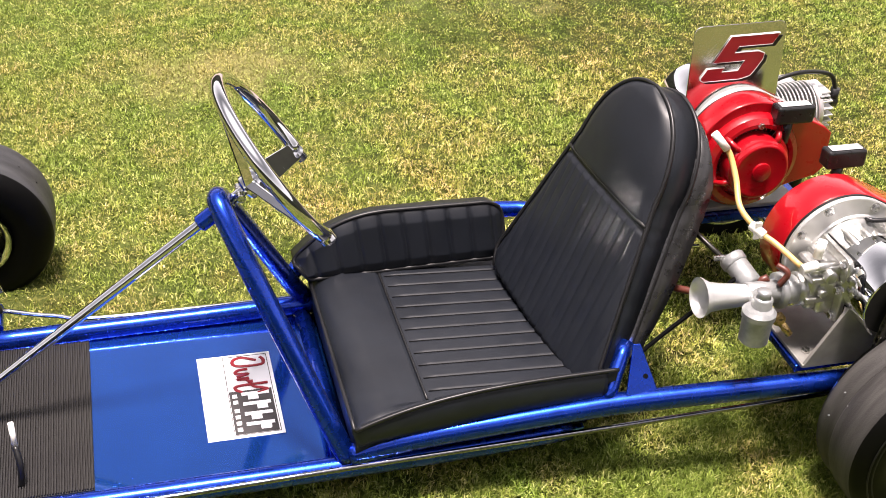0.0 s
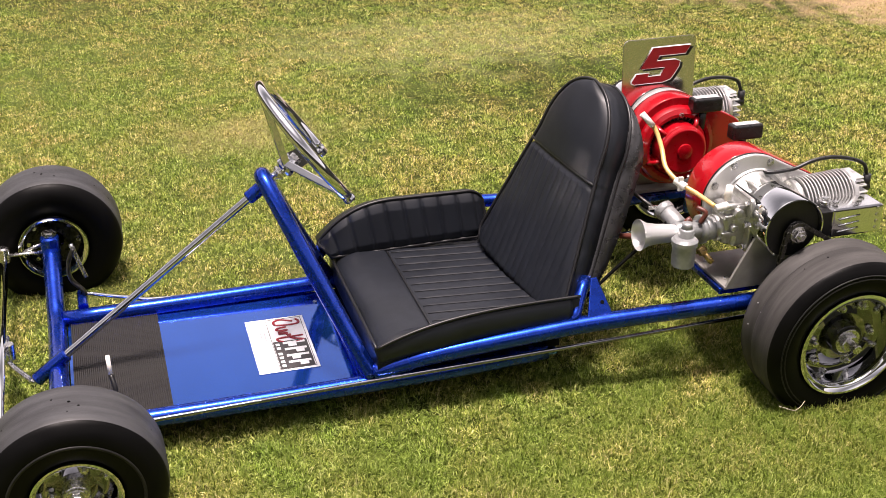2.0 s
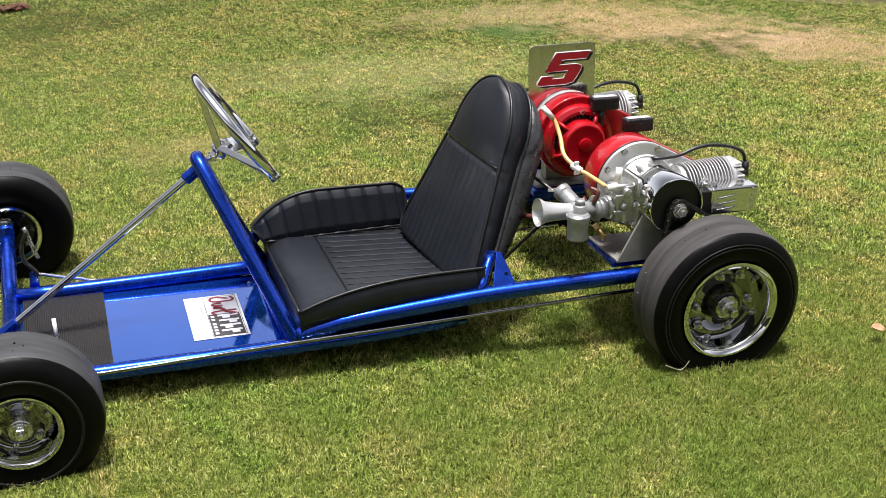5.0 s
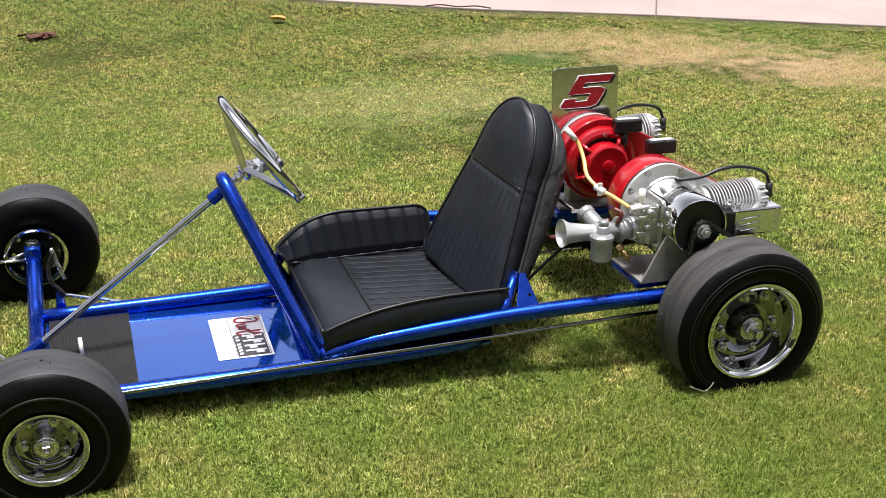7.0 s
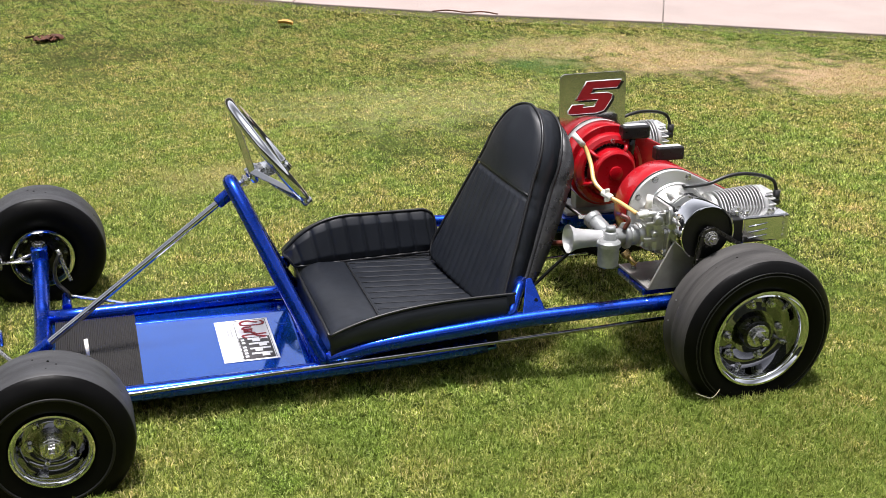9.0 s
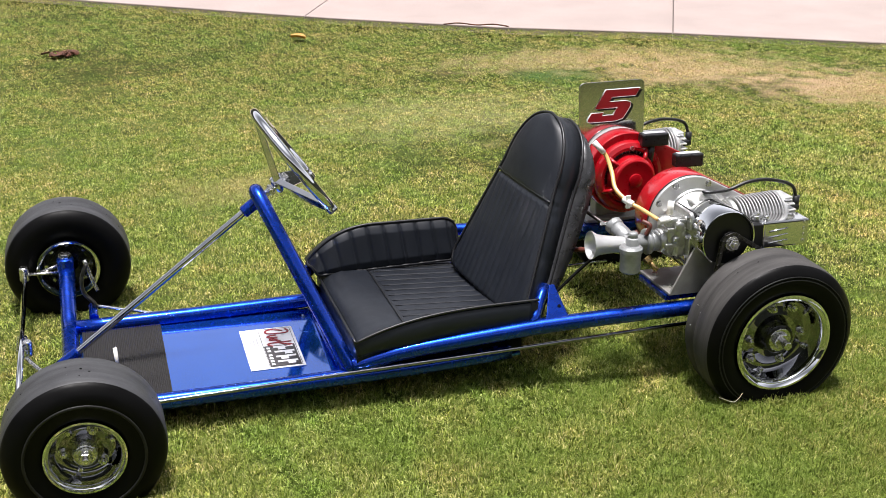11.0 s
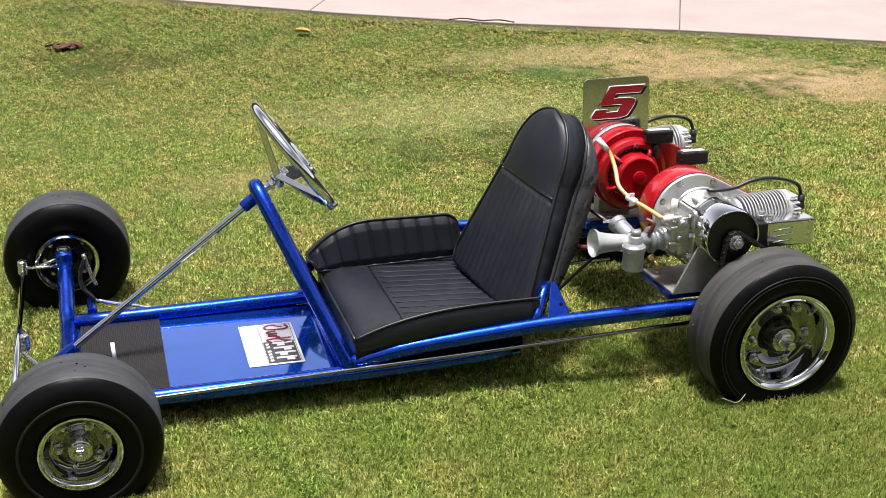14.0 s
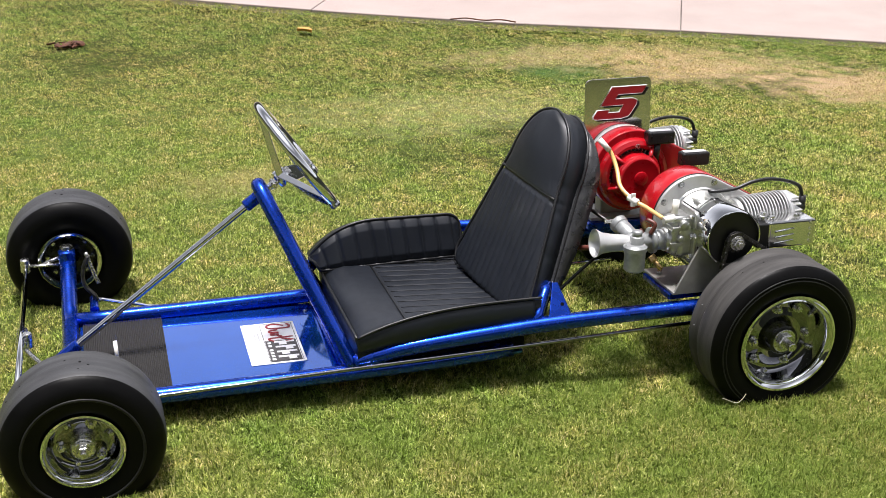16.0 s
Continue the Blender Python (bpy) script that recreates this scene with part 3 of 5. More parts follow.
def build_chassis():
    for s in (-1, 1):
        k = 0.168 if s < 0 else 0.157
        rail = tube([(-1.21, k * s, 0.074), (-0.98, (k + 0.002) * s, 0.076), (-0.75, (k + 0.004) * s, 0.08), (-0.6, (k + 0.005) * s, 0.084), (-0.455, (k + 0.006) * s, 0.093)], TUBE, 16, steps=4)
        cpart("lower_rail", rail, BLUE, "metallic blue painted steel tube", LEVEL)
        rail = tube([(-0.745, 0.172 * s, 0.096), (-0.70, 0.177 * s, 0.108), (-0.64, 0.183 * s, 0.12), (-0.46, 0.192 * s, 0.137),
                     (-0.36, 0.2 * s, 0.145), (-0.16, 0.222 * s, 0.157), (0.06, 0.236 * s, 0.163)], TUBE, 16)
        cpart("upper_rail", rail, BLUE, "metallic blue painted steel tube")
        # triangular seat bracket
        tri = plate([(-0.398, 0.0), (-0.350, 0.0), (-0.366, 0.072), (-0.376, 0.072)], 0.004, 0.001)
        tip = Matrix.Translation((0, 0.203 * s, 0.148)) @ pose(0, 0, 0, 40 * s, 0, 0)
        g = cpart("seat_bracket", moved(tri, tip @ UPRIGHT), BLUE, "blue triangular gusset plate")
        part("bracket_tube", tube([(-0.420, 0.196 * s, 0.142), (-0.400, 0.17 * s, 0.172), (-0.378, 0.144 * s, 0.198)], 0.0105, 12, steps=2), BLUE, g)
        # the bolt hole's shade is painted as a raised black disc
        part("bolt_hole", moved(cylinder((-0.366, 0.0005, 0.03), (-0.366, -0.0048, 0.03), 0.0034, 10, 0.0003), tip), HOLE_SHADE, g)
    hoop = tube([(-0.748, -0.172, 0.09), (-0.775, -0.146, 0.15), (-0.825, -0.091, 0.262), (-0.862, -0.041, 0.345), (-0.877, 0, 0.378),
                 (-0.862, 0.041, 0.345), (-0.825, 0.091, 0.262), (-0.775, 0.143, 0.155), (-0.748, 0.162, 0.105)], 0.0135, 16, steps=8)
    cpart("steering_hoop", hoop, BLUE, "bent blue tube hoop carrying the steering column")
    cpart("cross_tube", tube([(-0.42, -0.19, 0.138), (-0.42, 0.19, 0.138)], 0.0125, 12, steps=1), BLUE)
    cpart("cross_tube", tube([(-0.755, -0.17, 0.085), (-0.755, 0.17, 0.085)], 0.0125, 12, steps=1), BLUE)
    # side support tube behind the bolster
    cpart("bolster_rail", tube([(-0.775, 0.15, 0.15), (-0.70, 0.2, 0.19), (-0.6, 0.205, 0.2), (-0.42, 0.2, 0.2), (-0.37, 0.16, 0.2)], 0.0125, 12), BLUE)
    # floor pan with a turned-up lip at its edges
    side = [(-1.205, 0.058), (-0.74, 0.058), (-0.6, 0.062), (-0.43, 0.076), (-0.43, 0.082), (-0.6, 0.070), (-0.74, 0.066), (-1.205, 0.066)]
    pan = moved(plate(side, 0.320, 0.0015), Matrix.Translation((0, 0.156, 0)) @ UPRIGHT)
    p = cpart("floor_pan", pan, BLUE_PAN, "glossy blue painted sheet metal floor pan", LEVEL)
    part("bolt", cylinder((-0.786, 0.062, 0.0655), (-0.786, 0.062, 0.0672), 0.014, 28, 0.0008), BLUE_PAN, p)
    part("bolt", hexnut((-0.782, 0.118, 0.066), (0, 0, 1), 0.004, 0.003), STEEL, p)
    # front axle beam, dropped in the middle
    ax = tube([(-1.222, -0.315, 0.118), (-1.222, -0.2, 0.098), (-1.222, -0.12, 0.084), (-1.222, 0.12, 0.084), (-1.222, 0.2, 0.104), (-1.222, 0.315, 0.15)], 0.0155, 16)
    cpart("front_axle", ax, BLUE, "dropped blue tube front axle beam")


build_chassis()


def build_mat():
    base = cpart("floor_mat", box(-1.2, -1.055, -0.1415, 0.1415, 0.0662, 0.0690, 0), MAT, "black ribbed rubber heel mat", LEVEL)
    n = 46
    rib = None
    for k in range(n):
        m = pose(-1.2 + 0.145 * (k + 0.5) / n, 0, 0.0705)
        if rib is None:
            rib = part("rib", box(-0.0010, 0.0010, -0.141, 0.141, -0.0018, 0.0018, 0.0006, 1), MAT, base, "", m)
        else:
            shared("rib", rib, base, m)


build_mat()


def build_decal():
    """A maker's decal; its lettering is drawn as plain bars and strokes."""
    z = 0.0664
    x0, x1, yn, yf = -0.913, -0.813, -0.085, 0.080
    d = cpart("decal", box(x0, x1, yn, yf, z, z + 0.0006, 0), WHITE, "white maker's decal with red and charcoal lettering shapes", LEVEL)
    a = z + 0.0008
    X = lambda u: x0 + (x1 - x0) * u
    Y = lambda v: yf + (yn - yf) * v
    part("dark_panel", box(X(0.36), X(0.93), Y(0.96), Y(0.46), a, a + 0.0003, 0), DECAL_GREY, d)
    for u in (0.345, 0.945):
        part("border_line", box(X(u), X(u) + 0.0009, Y(0.97), Y(0.03), a, a + 0.0003, 0), DECAL_GREY, d)
    for v in (0.03, 0.97):
        part("border_line", box(X(0.345), X(0.945), Y(v), Y(v) + 0.0009, a, a + 0.0003, 0), DECAL_GREY, d)
    b = a + 0.0005
    # four tall white letter shapes: an upright bar with one or two side strokes each
    for k in range(4):
        v = 0.485 + 0.118 * k
        part("print_bar", box(X(0.52), X(0.89), Y(v + 0.038), Y(v), b, b + 0.0003, 0), WHITE, d)
        p = 0.60 + 0.1 * (k % 2)
        part("print_bar", box(X(p), X(p + 0.14), Y(v + 0.090), Y(v + 0.036), b, b + 0.0003, 0), WHITE, d)
    for k in range(6):
        v = 0.50 + 0.072 * k + (0.03 if k > 1 else 0)
        part("print_bar", box(X(0.395), X(0.46), Y(v + 0.042), Y(v), b, b + 0.0003, 0), WHITE, d)
    # a red brush script across the white half
    script = [[(0.86, 0.06), (0.90, 0.11), (0.84, 0.16), (0.52, 0.15), (0.48, 0.08), (0.60, 0.05), (0.80, 0.10)],
              [(0.66, 0.20), (0.52, 0.21), (0.50, 0.25), (0.66, 0.26), (0.50, 0.29)],
              [(0.66, 0.31), (0.50, 0.32), (0.62, 0.33), (0.66, 0.37)],
              [(0.90, 0.39), (0.50, 0.40), (0.46, 0.44), (0.54, 0.48)],
              [(0.68, 0.34), (0.70, 0.42), (0.88, 0.47), (0.74, 0.50)]]
    for one in script:
        part("red_script", tube([(X(u), Y(v), b) for u, v in one], 0.0025, 6, flat=0.15), DECAL_RED, d)
    for k in range(3):
        u = 0.13 + 0.065 * k
        part("fine_print", box(X(u), X(u) + 0.0018, Y(0.86 - 0.1 * k), Y(0.10 + 0.06 * k), a, a + 0.0003, 0), DECAL_PALE, d)


build_decal()


# ---- seat ----
def cushion_top(x):
    """Height of the seat cushion's edge along the kart."""
    t = (x + 0.742) / 0.322
    return 0.149 + 0.043 * (1 - (1 - min(1, max(0, t))) ** 3.2)


def build_cushion():
    x0, x1, y0, y1 = -0.742, -0.405, -0.186, 0.176

    def rim_round(u, v):
        e = min(u, 1 - u, v * 1.07, (1 - v) * 1.07)
        return max(0.0, 1 - e / 0.045)

    def top(u, v):
        x, y = x0 + (x1 - x0) * u, y0 + (y1 - y0) * v
        t = min(1.0, max(0.0, (x + 0.742) / 0.045))
        z = 0.143 + 0.017 * (1 - (1 - t) ** 2) - 0.014 * max(0.0, (x + 0.68) / 0.26)
        lip = min(1.0, max(0.0, (-0.160 - y) / 0.02))
        z += (max(cushion_top(x) - 0.003, z) - z) * lip * lip * (3 - 2 * lip)
        r = rim_round(u, v)
        z -= 0.004 * r * r
        if x > -0.643 and lip < 0.3:
            # pleats that run along the kart's length
            c = (y + 0.168) / 0.0262
            f = c - math.floor(c)
            fade = min(1.0, (x + 0.643) / 0.02)
            z += fade * (0.0006 * math.sin(math.pi * f) - 0.0014 * math.exp(-(min(f, 1 - f) / 0.07) ** 2)) - 0.0015 * (1 - fade)
        elif -0.649 < x <= -0.643:
            z -= 0.0035
        else:
            z += 0.002 * math.sin(math.pi * u / 0.25) * math.sin(math.pi * v)
        return Vector((x, y, z))

    def under(u, v):
        x, y = x0 + (x1 - x0) * u, y0 + (y1 - y0) * v
        return Vector((x + 0.004 * (0.5 - u), y + 0.006 * (0.5 - v), cushion_top(x) - 0.052 + 0.006 * u))

    c = cpart("seat_cushion", slab(110, 230, top, under), VINYL, "black pleated vinyl seat cushion")
    # a dark strip in each sewn groove paints its shade
    for k in range(1, 13):
        y = -0.168 + 0.0262 * k
        if y < y1 - 0.01:
            row = [top((x - x0) / (x1 - x0), (y - y0) / (y1 - y0)) + Vector((0, 0, 0.0004)) for x in [-0.640 + 0.0225 * n for n in range(10)]]
            part("groove_shade", tube(row, 0.0011, 6, steps=1, flat=0.5), SHADE_BLACK, c)
    line = []
    for k in range(25):
        x = x0 + (x1 - x0) * k / 24
        line.append((x, y0 - 0.001, cushion_top(x) - 0.002))
    part("piping", tube(line, 0.0028, 8, steps=2), PIPING, c)
    swell = lambda t: 0.62 + 0.38 * min(1.0, t / 0.3)
    roll = [(x, y0 + 0.004, z - 0.026 * swell(k / 23)) for k, (x, _, z) in enumerate(line[:-1])]
    part("side_panel", tube(roll, lambda t: 0.0105 * swell(t), 20, steps=2, flat=2.3), VINYL, c, "rounded black vinyl side of the cushion")
    part("piping", tube([(x0 - 0.001, y0 + (y1 - y0) * k / 8, cushion_top(x0) - 0.002) for k in range(9)], 0.0028, 8, steps=2), PIPING, c)
    part("seam", tube([(-0.645, y0 + 0.03 + (y1 - y0 - 0.05) * k / 8, 0.1555) for k in range(9)], 0.0018, 6, steps=2), PIPING, c)


build_cushion()


def build_under_seat_dark():
    """An added near-black block between the rails, for the shade under the cushion."""
    side = [(-0.738, 0.084), (-0.43, 0.094), (-0.43, 0.140), (-0.60, 0.132), (-0.70, 0.112), (-0.738, 0.098)]
    cpart("under_seat_dark", moved(plate(side, 0.335, 0.003), Matrix.Translation((0, 0.163, 0)) @ UPRIGHT), SHADE_BLACK, "near-black block added for the shade under the cushion")


build_under_seat_dark()

# the backrest: base point, direction up along it, and towards its rear
BACK_O = Vector((-0.460, -0.020, 0.150))
BACK_UP = Vector((0.397, 0.10, 0.90)).normalized()
BACK_N = Vector((0.915, 0, -0.404)).normalized()
BACK_SIDE = Vector((-0.145, 1, 0.075))
BACK_H = 0.363


def back_half(v):
    """Half width of the backrest over its height."""
    straight = 0.156 - 0.089 * min(v, 0.68) + 0.01 * max(0.0, v - 0.68)
    if v > 0.64:
        q = (v - 0.64) / 0.36
        straight *= math.sqrt(max(0.0, 1 - q ** 2.2))
    if v < 0.06:
        straight -= 0.02 * (1 - v / 0.06) ** 2
    return max(straight, 0.002)


def back_point(u, v, depth):
    narrow = 1 - 0.10 * depth / 0.046 * (1 - v)
    return BACK_O + BACK_UP * (BACK_H * v) + BACK_N * depth + BACK_SIDE * ((u * 2 - 1) * back_half(v) * narrow)


def build_back():
    seam = 0.594

    def crown(v):
        """Rows set closer towards the rounded top."""
        return 1 - (1 - v) ** 1.9

    def puff(u, v):
        e = (1 - abs(u * 2 - 1)) * back_half(v)
        edge = max(0.0, 1 - e / 0.022)
        top = max(0.0, 1 - (1 - v) * BACK_H / 0.02)
        d = 0.006 * min(1.0, edge ** 2 + top ** 2)
        if v < seam - 0.012:
            y = (u * 2 - 1) * back_half(v)
            c = (y + 0.2) / 0.0188
            f = c - math.floor(c)
            d -= 0.0004 * math.sin(math.pi * f) - 0.0019 * math.exp(-(min(f, 1 - f) / 0.1) ** 2)
        elif v < seam + 0.012:
            d += 0.003
        else:
            d -= 0.007 * math.sin(math.pi * min(1, (v - seam) / (1 - seam))) * (1 - (u * 2 - 1) ** 2)
        d -= 0.006 * (1 - (u * 2 - 1) ** 2)
        return d

    b = cpart("seat_back", slab(96, 110, lambda u, v: back_point(u, crown(v), puff(u, crown(v))), lambda u, v: back_point(u, crown(v), 0.046)), VINYL, "black vinyl backrest with rounded top and pleated lower panel")

    def outline(depth, grow, v0=0.0):
        pts = []
        for k in range(29):
            v = v0 + (1 - v0) * crown(k / 28)
            pts.append((back_point(0, v, depth) - BACK_SIDE * grow, back_point(1, v, depth) + BACK_SIDE * grow))
        top = back_point(0.5, 1, depth) + BACK_UP * grow
        return [p[0] for p in pts[:-1]] + [top] + [p[1] for p in pts[:-1][::-1]]

    part("piping", tube(outline(0.004, 0.001), 0.003, 8, steps=2), PIPING, b)
    part("piping", tube(outline(0.046, 0.001), 0.003, 8, steps=2), PIPING, b)
    part("seam", tube([back_point(k / 10, seam + 0.012, -0.004 + 0.006 * (2 * k / 10 - 1) ** 2) for k in range(11)], 0.0024, 8, steps=2), PIPING, b)

    # loose vinyl cover at the rear, open below
    def shell(u, v, d):
        vv = 0.145 + 0.835 * crown(v)
        w = back_half(vv) * (1 - 0.10 * (1 - vv)) * 0.985
        away = BACK_N.lerp(Vector((0.94, 0, 0.0)), (1 - v) ** 0.7)
        p = BACK_O + BACK_UP * (BACK_H * vv - 0.004) + away * d + BACK_SIDE * ((u * 2 - 1) * w)
        fold = 0.0008 * math.sin(u * 9 + v * 17) + 0.0011 * noise.noise((u * 7, v * 30, 2.0))
        return p + BACK_N * fold

    def rear(u, v):
        g = crown(v)
        bulge = 0.034 + 0.018 * math.sin(math.pi * min(1.0, g * 0.95)) - 0.026 * max(0.0, (g - 0.6) / 0.4) ** 2 - 0.010 * (u * 2 - 1) ** 6
        return shell(u, v, 0.048 + bulge)

    s = slab(64, 72, lambda u, v: shell(u, v, 0.047), rear)
    cpart("seat_back_cover", s, VINYL_SMOOTH, "creased black vinyl rear cover with stitched edge")


build_back()


def build_bolster():
    x0, x1 = -0.762, -0.458

    def low(u):
        return 0.155 + 0.007 * u + 0.020 * max(0.0, 1 - u / 0.06) ** 2 + 0.014 * max(0.0, 1 - (1 - u) / 0.05) ** 2

    def high(u):
        a = 0.176 + 0.070 * (1 - max(0.0, 1 - u / 0.48) ** 2.5) ** 0.9 - 0.002 * u
        return a - 0.020 * max(0.0, 1 - (1 - u) / 0.08) ** 2

    def face(u, v, depth):
        z = low(u) + (high(u) - low(u)) * v
        return Vector((x0 + (x1 - x0) * u - 0.006 * (v - 0.5) * (1 - u), 0.140 + 0.022 * v + depth, z))

    def front(u, v):
        c = u * 9.2 + 0.25 + 0.25 * (v - 0.5)
        f = c - math.floor(c)
        e = min(1.0, min(v, 1 - v, u * 4, (1 - u) * 4) / 0.2)
        valley = math.exp(-(min(f, 1 - f) / 0.09) ** 2)
        return face(u, v, -0.005 - 0.010 * e ** 0.6 * (0.80 + 0.20 * math.sin(math.pi * f) ** 0.7 - 0.28 * valley))

    b = cpart("side_bolster", slab(200, 40, front, lambda u, v: face(u, 0.06 + 0.86 * v, 0.022)), VINYL, "padded black vinyl side bolster with upright pleats")
    ring = [face(k / 24, 1, -0.007) for k in range(25)] + [face(1 - k / 24, 0, -0.007) for k in range(25)]
    part("piping", tube(ring, 0.003, 8, closed=True, steps=2), PIPING, b)


build_bolster()


# ---- steering ----
COL_A, COL_B = Vector((-1.262, -0.004, 0.068)), Vector((-0.842, 0.02, 0.378))
COL_D = (COL_B - COL_A).normalized()
COL_UP = Vector((-COL_D.z, 0, COL_D.x))


def build_steering():
    c = cpart("steering_column", cylinder(COL_A, COL_B + COL_D * 0.01, 0.0066, 24), CHROME, "chrome steering shaft")
    t = (Vector((-0.884, 0.016, 0.35)) - COL_A).dot(COL_D)
    part("bushing", cylinder(COL_A + COL_D * (t - 0.022), COL_A + COL_D * (t + 0.028), 0.0112, 20, 0.002), BLUE, c, "blue column bushing")
    part("bushing", cylinder(COL_A + COL_D * 0.005, COL_A + COL_D * 0.07, 0.0112, 20, 0.002), BLUE, c, "blue column bushing")
    # hub, three flat spokes and an open-bottomed rim
    hub = COL_B + COL_D * 0.012
    w = cpart("steering_wheel", cylinder(hub - COL_D * 0.012, hub + COL_D * 0.012, 0.017, 24, 0.003), CHROME, "polished open-bottom chrome steering wheel with three flat spokes")
    part("clamp", cylinder(hub - COL_D * 0.02 + Vector((0, -0.016, 0)), hub - COL_D * 0.02 + Vector((0, 0.016, 0)), 0.006, 12), STEEL, w)
    part("nut", hexnut(hub + COL_D * 0.012, COL_D, 0.01, 0.008), STEEL, w)
    R, dish = 0.122, 0.046

    def at(a, r, d):
        return hub + COL_D * d + COL_UP * (math.cos(a) * r) + Vector((0, math.sin(a) * r, 0))

    end = radians(118)
    arc = [at(-end + 2 * end * k / 36, R, dish) for k in range(37)]
    part("rim", tube(arc, 0.0094, 16, steps=2), CHROME, w)
    for a in (end, -end):
        part("rim_end", cylinder(at(a, R - 0.007, dish), at(a * 1.045, R + 0.0075, dish), 0.0098, 14, 0.003), CHROME, w)
    for a in (0.0, end, -end):
        p, q = at(a, 0.008, 0.0), at(a, R, dish - 0.002)
        d = (q - p).normalized()
        side = (COL_UP * -math.sin(a) + Vector((0, math.cos(a), 0))).normalized()
        up = d.cross(side)
        bm = bmesh.new()
        for wdt, deep, pt in ((0.018, 0.0065, p), (0.0125, 0.005, q)):
            for sx, sz in ((-1, -1), (1, -1), (1, 1), (-1, 1)):
                bm.verts.new(pt + side * wdt * sx + up * deep * sz)
        bm.verts.ensure_lookup_table()
        v = bm.verts
        for f in ((0, 1, 2, 3), (7, 6, 5, 4), (0, 4, 5, 1), (1, 5, 6, 2), (2, 6, 7, 3), (3, 7, 4, 0)):
            bm.faces.new([v[i] for i in f])
        bmesh.ops.bevel(bm, geom=bm.edges[:], offset=0.0015, segments=2, affect="EDGES", profile=0.5)
        bmesh.ops.recalc_face_normals(bm, faces=bm.faces)
        part("spoke", bm, CHROME, w)
    # pitman arm
    foot = COL_A
    part("pitman_arm", tube([foot, foot + Vector((-0.03, 0.012, 0.03)), foot + Vector((-0.04, 0.016, 0.05))], 0.006, 10, flat=0.6), STEEL, c, "plated steering arm")


build_steering()


def build_front_end():
    for s in (-1, 1):
        z = 0.124 if s < 0 else 0.152
        k = cpart("kingpin_yoke", cylinder((-1.222, 0.315 * s, z - 0.026), (-1.222, 0.315 * s, z + 0.026), 0.0165, 20, 0.003), BLUE, "blue kingpin yoke")
        part("yoke_block", box(-1.238, -1.206, 0.315 * s - 0.014, 0.315 * s + 0.014, z - 0.002, z + 0.024, 0.004, 2), BLUE, k)
        part("bolt", hexnut((-1.222, 0.315 * s, z + 0.026), (0, 0, 1), 0.0125, 0.009), STEEL, k)
        part("steering_arm", tube([(-1.228, 0.315 * s, z - 0.004), (-1.302, 0.315 * s, z - 0.002)], 0.0055, 10, steps=1, flat=0.6), STEEL, k, "plated steering arm")
        part("steering_arm", tube([(-1.228, 0.33 * s, z + 0.008), (-1.27, 0.32 * s, z - 0.002)], 0.004, 8, steps=1), STEEL, k)
        part("ball_joint", cylinder((-1.302, 0.315 * s, z - 0.016), (-1.302, 0.315 * s, z + 0.014), 0.0095, 16, 0.003), STEEL, k)
    t = cpart("tie_rod", tube([(-1.302, -0.315, 0.112), (-1.302, 0.315, 0.14)], 0.0055, 14, steps=1), CHROME, "chrome tie rod")
    part("rod_end", cylinder((-1.302, 0.0, 0.116), (-1.302, 0.06, 0.119), 0.010, 14), STEEL, t)
    # drag link joint beside the tie rod
    part("joint", cylinder((-1.292, 0.018, 0.104), (-1.292, 0.018, 0.132), 0.008, 14), STEEL, t)


build_front_end()


def build_pedals():
    # brake pedal on the far side: bracket, curved lever and foot bar
    p = cpart("brake_pedal", tube([(-1.176, 0.2, 0.078), (-1.172, 0.2, 0.1), (-1.19, 0.202, 0.125), (-1.192, 0.204, 0.155), (-1.18, 0.205, 0.185)], 0.0085, 10, flat=0.45), CHAIN, "curved plated brake pedal lever", LEVEL)
    part("foot_bar", tube([(-1.184, 0.21, 0.19), (-1.172, 0.2, 0.15), (-1.165, 0.196, 0.13)], 0.004, 8), STEEL, p)
    part("pivot", cylinder((-1.176, 0.17, 0.086), (-1.176, 0.215, 0.09), 0.009, 16), BLUE, p)
    part("bolt", hexnut((-1.176, 0.152, 0.078), (0, -1, 0), 0.006, 0.005), STEEL, p)
    cpart("brake_rod", tube([(-1.168, 0.196, 0.098), (-1.1, 0.192, 0.082), (-1.0, 0.188, 0.072), (-0.5, 0.192, 0.074), (-0.1, 0.20, 0.08)], 0.0035, 8), CHROME, "thin chrome brake rod beside the rail", LEVEL)
    # throttle pedal on the near side
    q = cpart("throttle_pedal", tube([(-1.140, -0.12, 0.07), (-1.138, -0.115, 0.1), (-1.142, -0.1, 0.118)], 0.004, 10), BLACK, "small bent throttle pedal")
    part("foot_bar", tube([(-1.142, -0.1, 0.115), (-1.144, -0.09, 0.147)], 0.0036, 10, steps=1), WHITE_PLASTIC, q, "white sleeved pedal bar")
    cpart("throttle_rod", tube([(-1.18, -0.19, 0.08), (-1.07, -0.191, 0.084), (-0.75, -0.194, 0.095), (-0.43, -0.2, 0.106), (-0.13, -0.206, 0.118), (-0.02, -0.21, 0.12)], 0.0036, 10), DIM_CHROME, "thin chrome throttle rod beside the rail")


build_pedals()


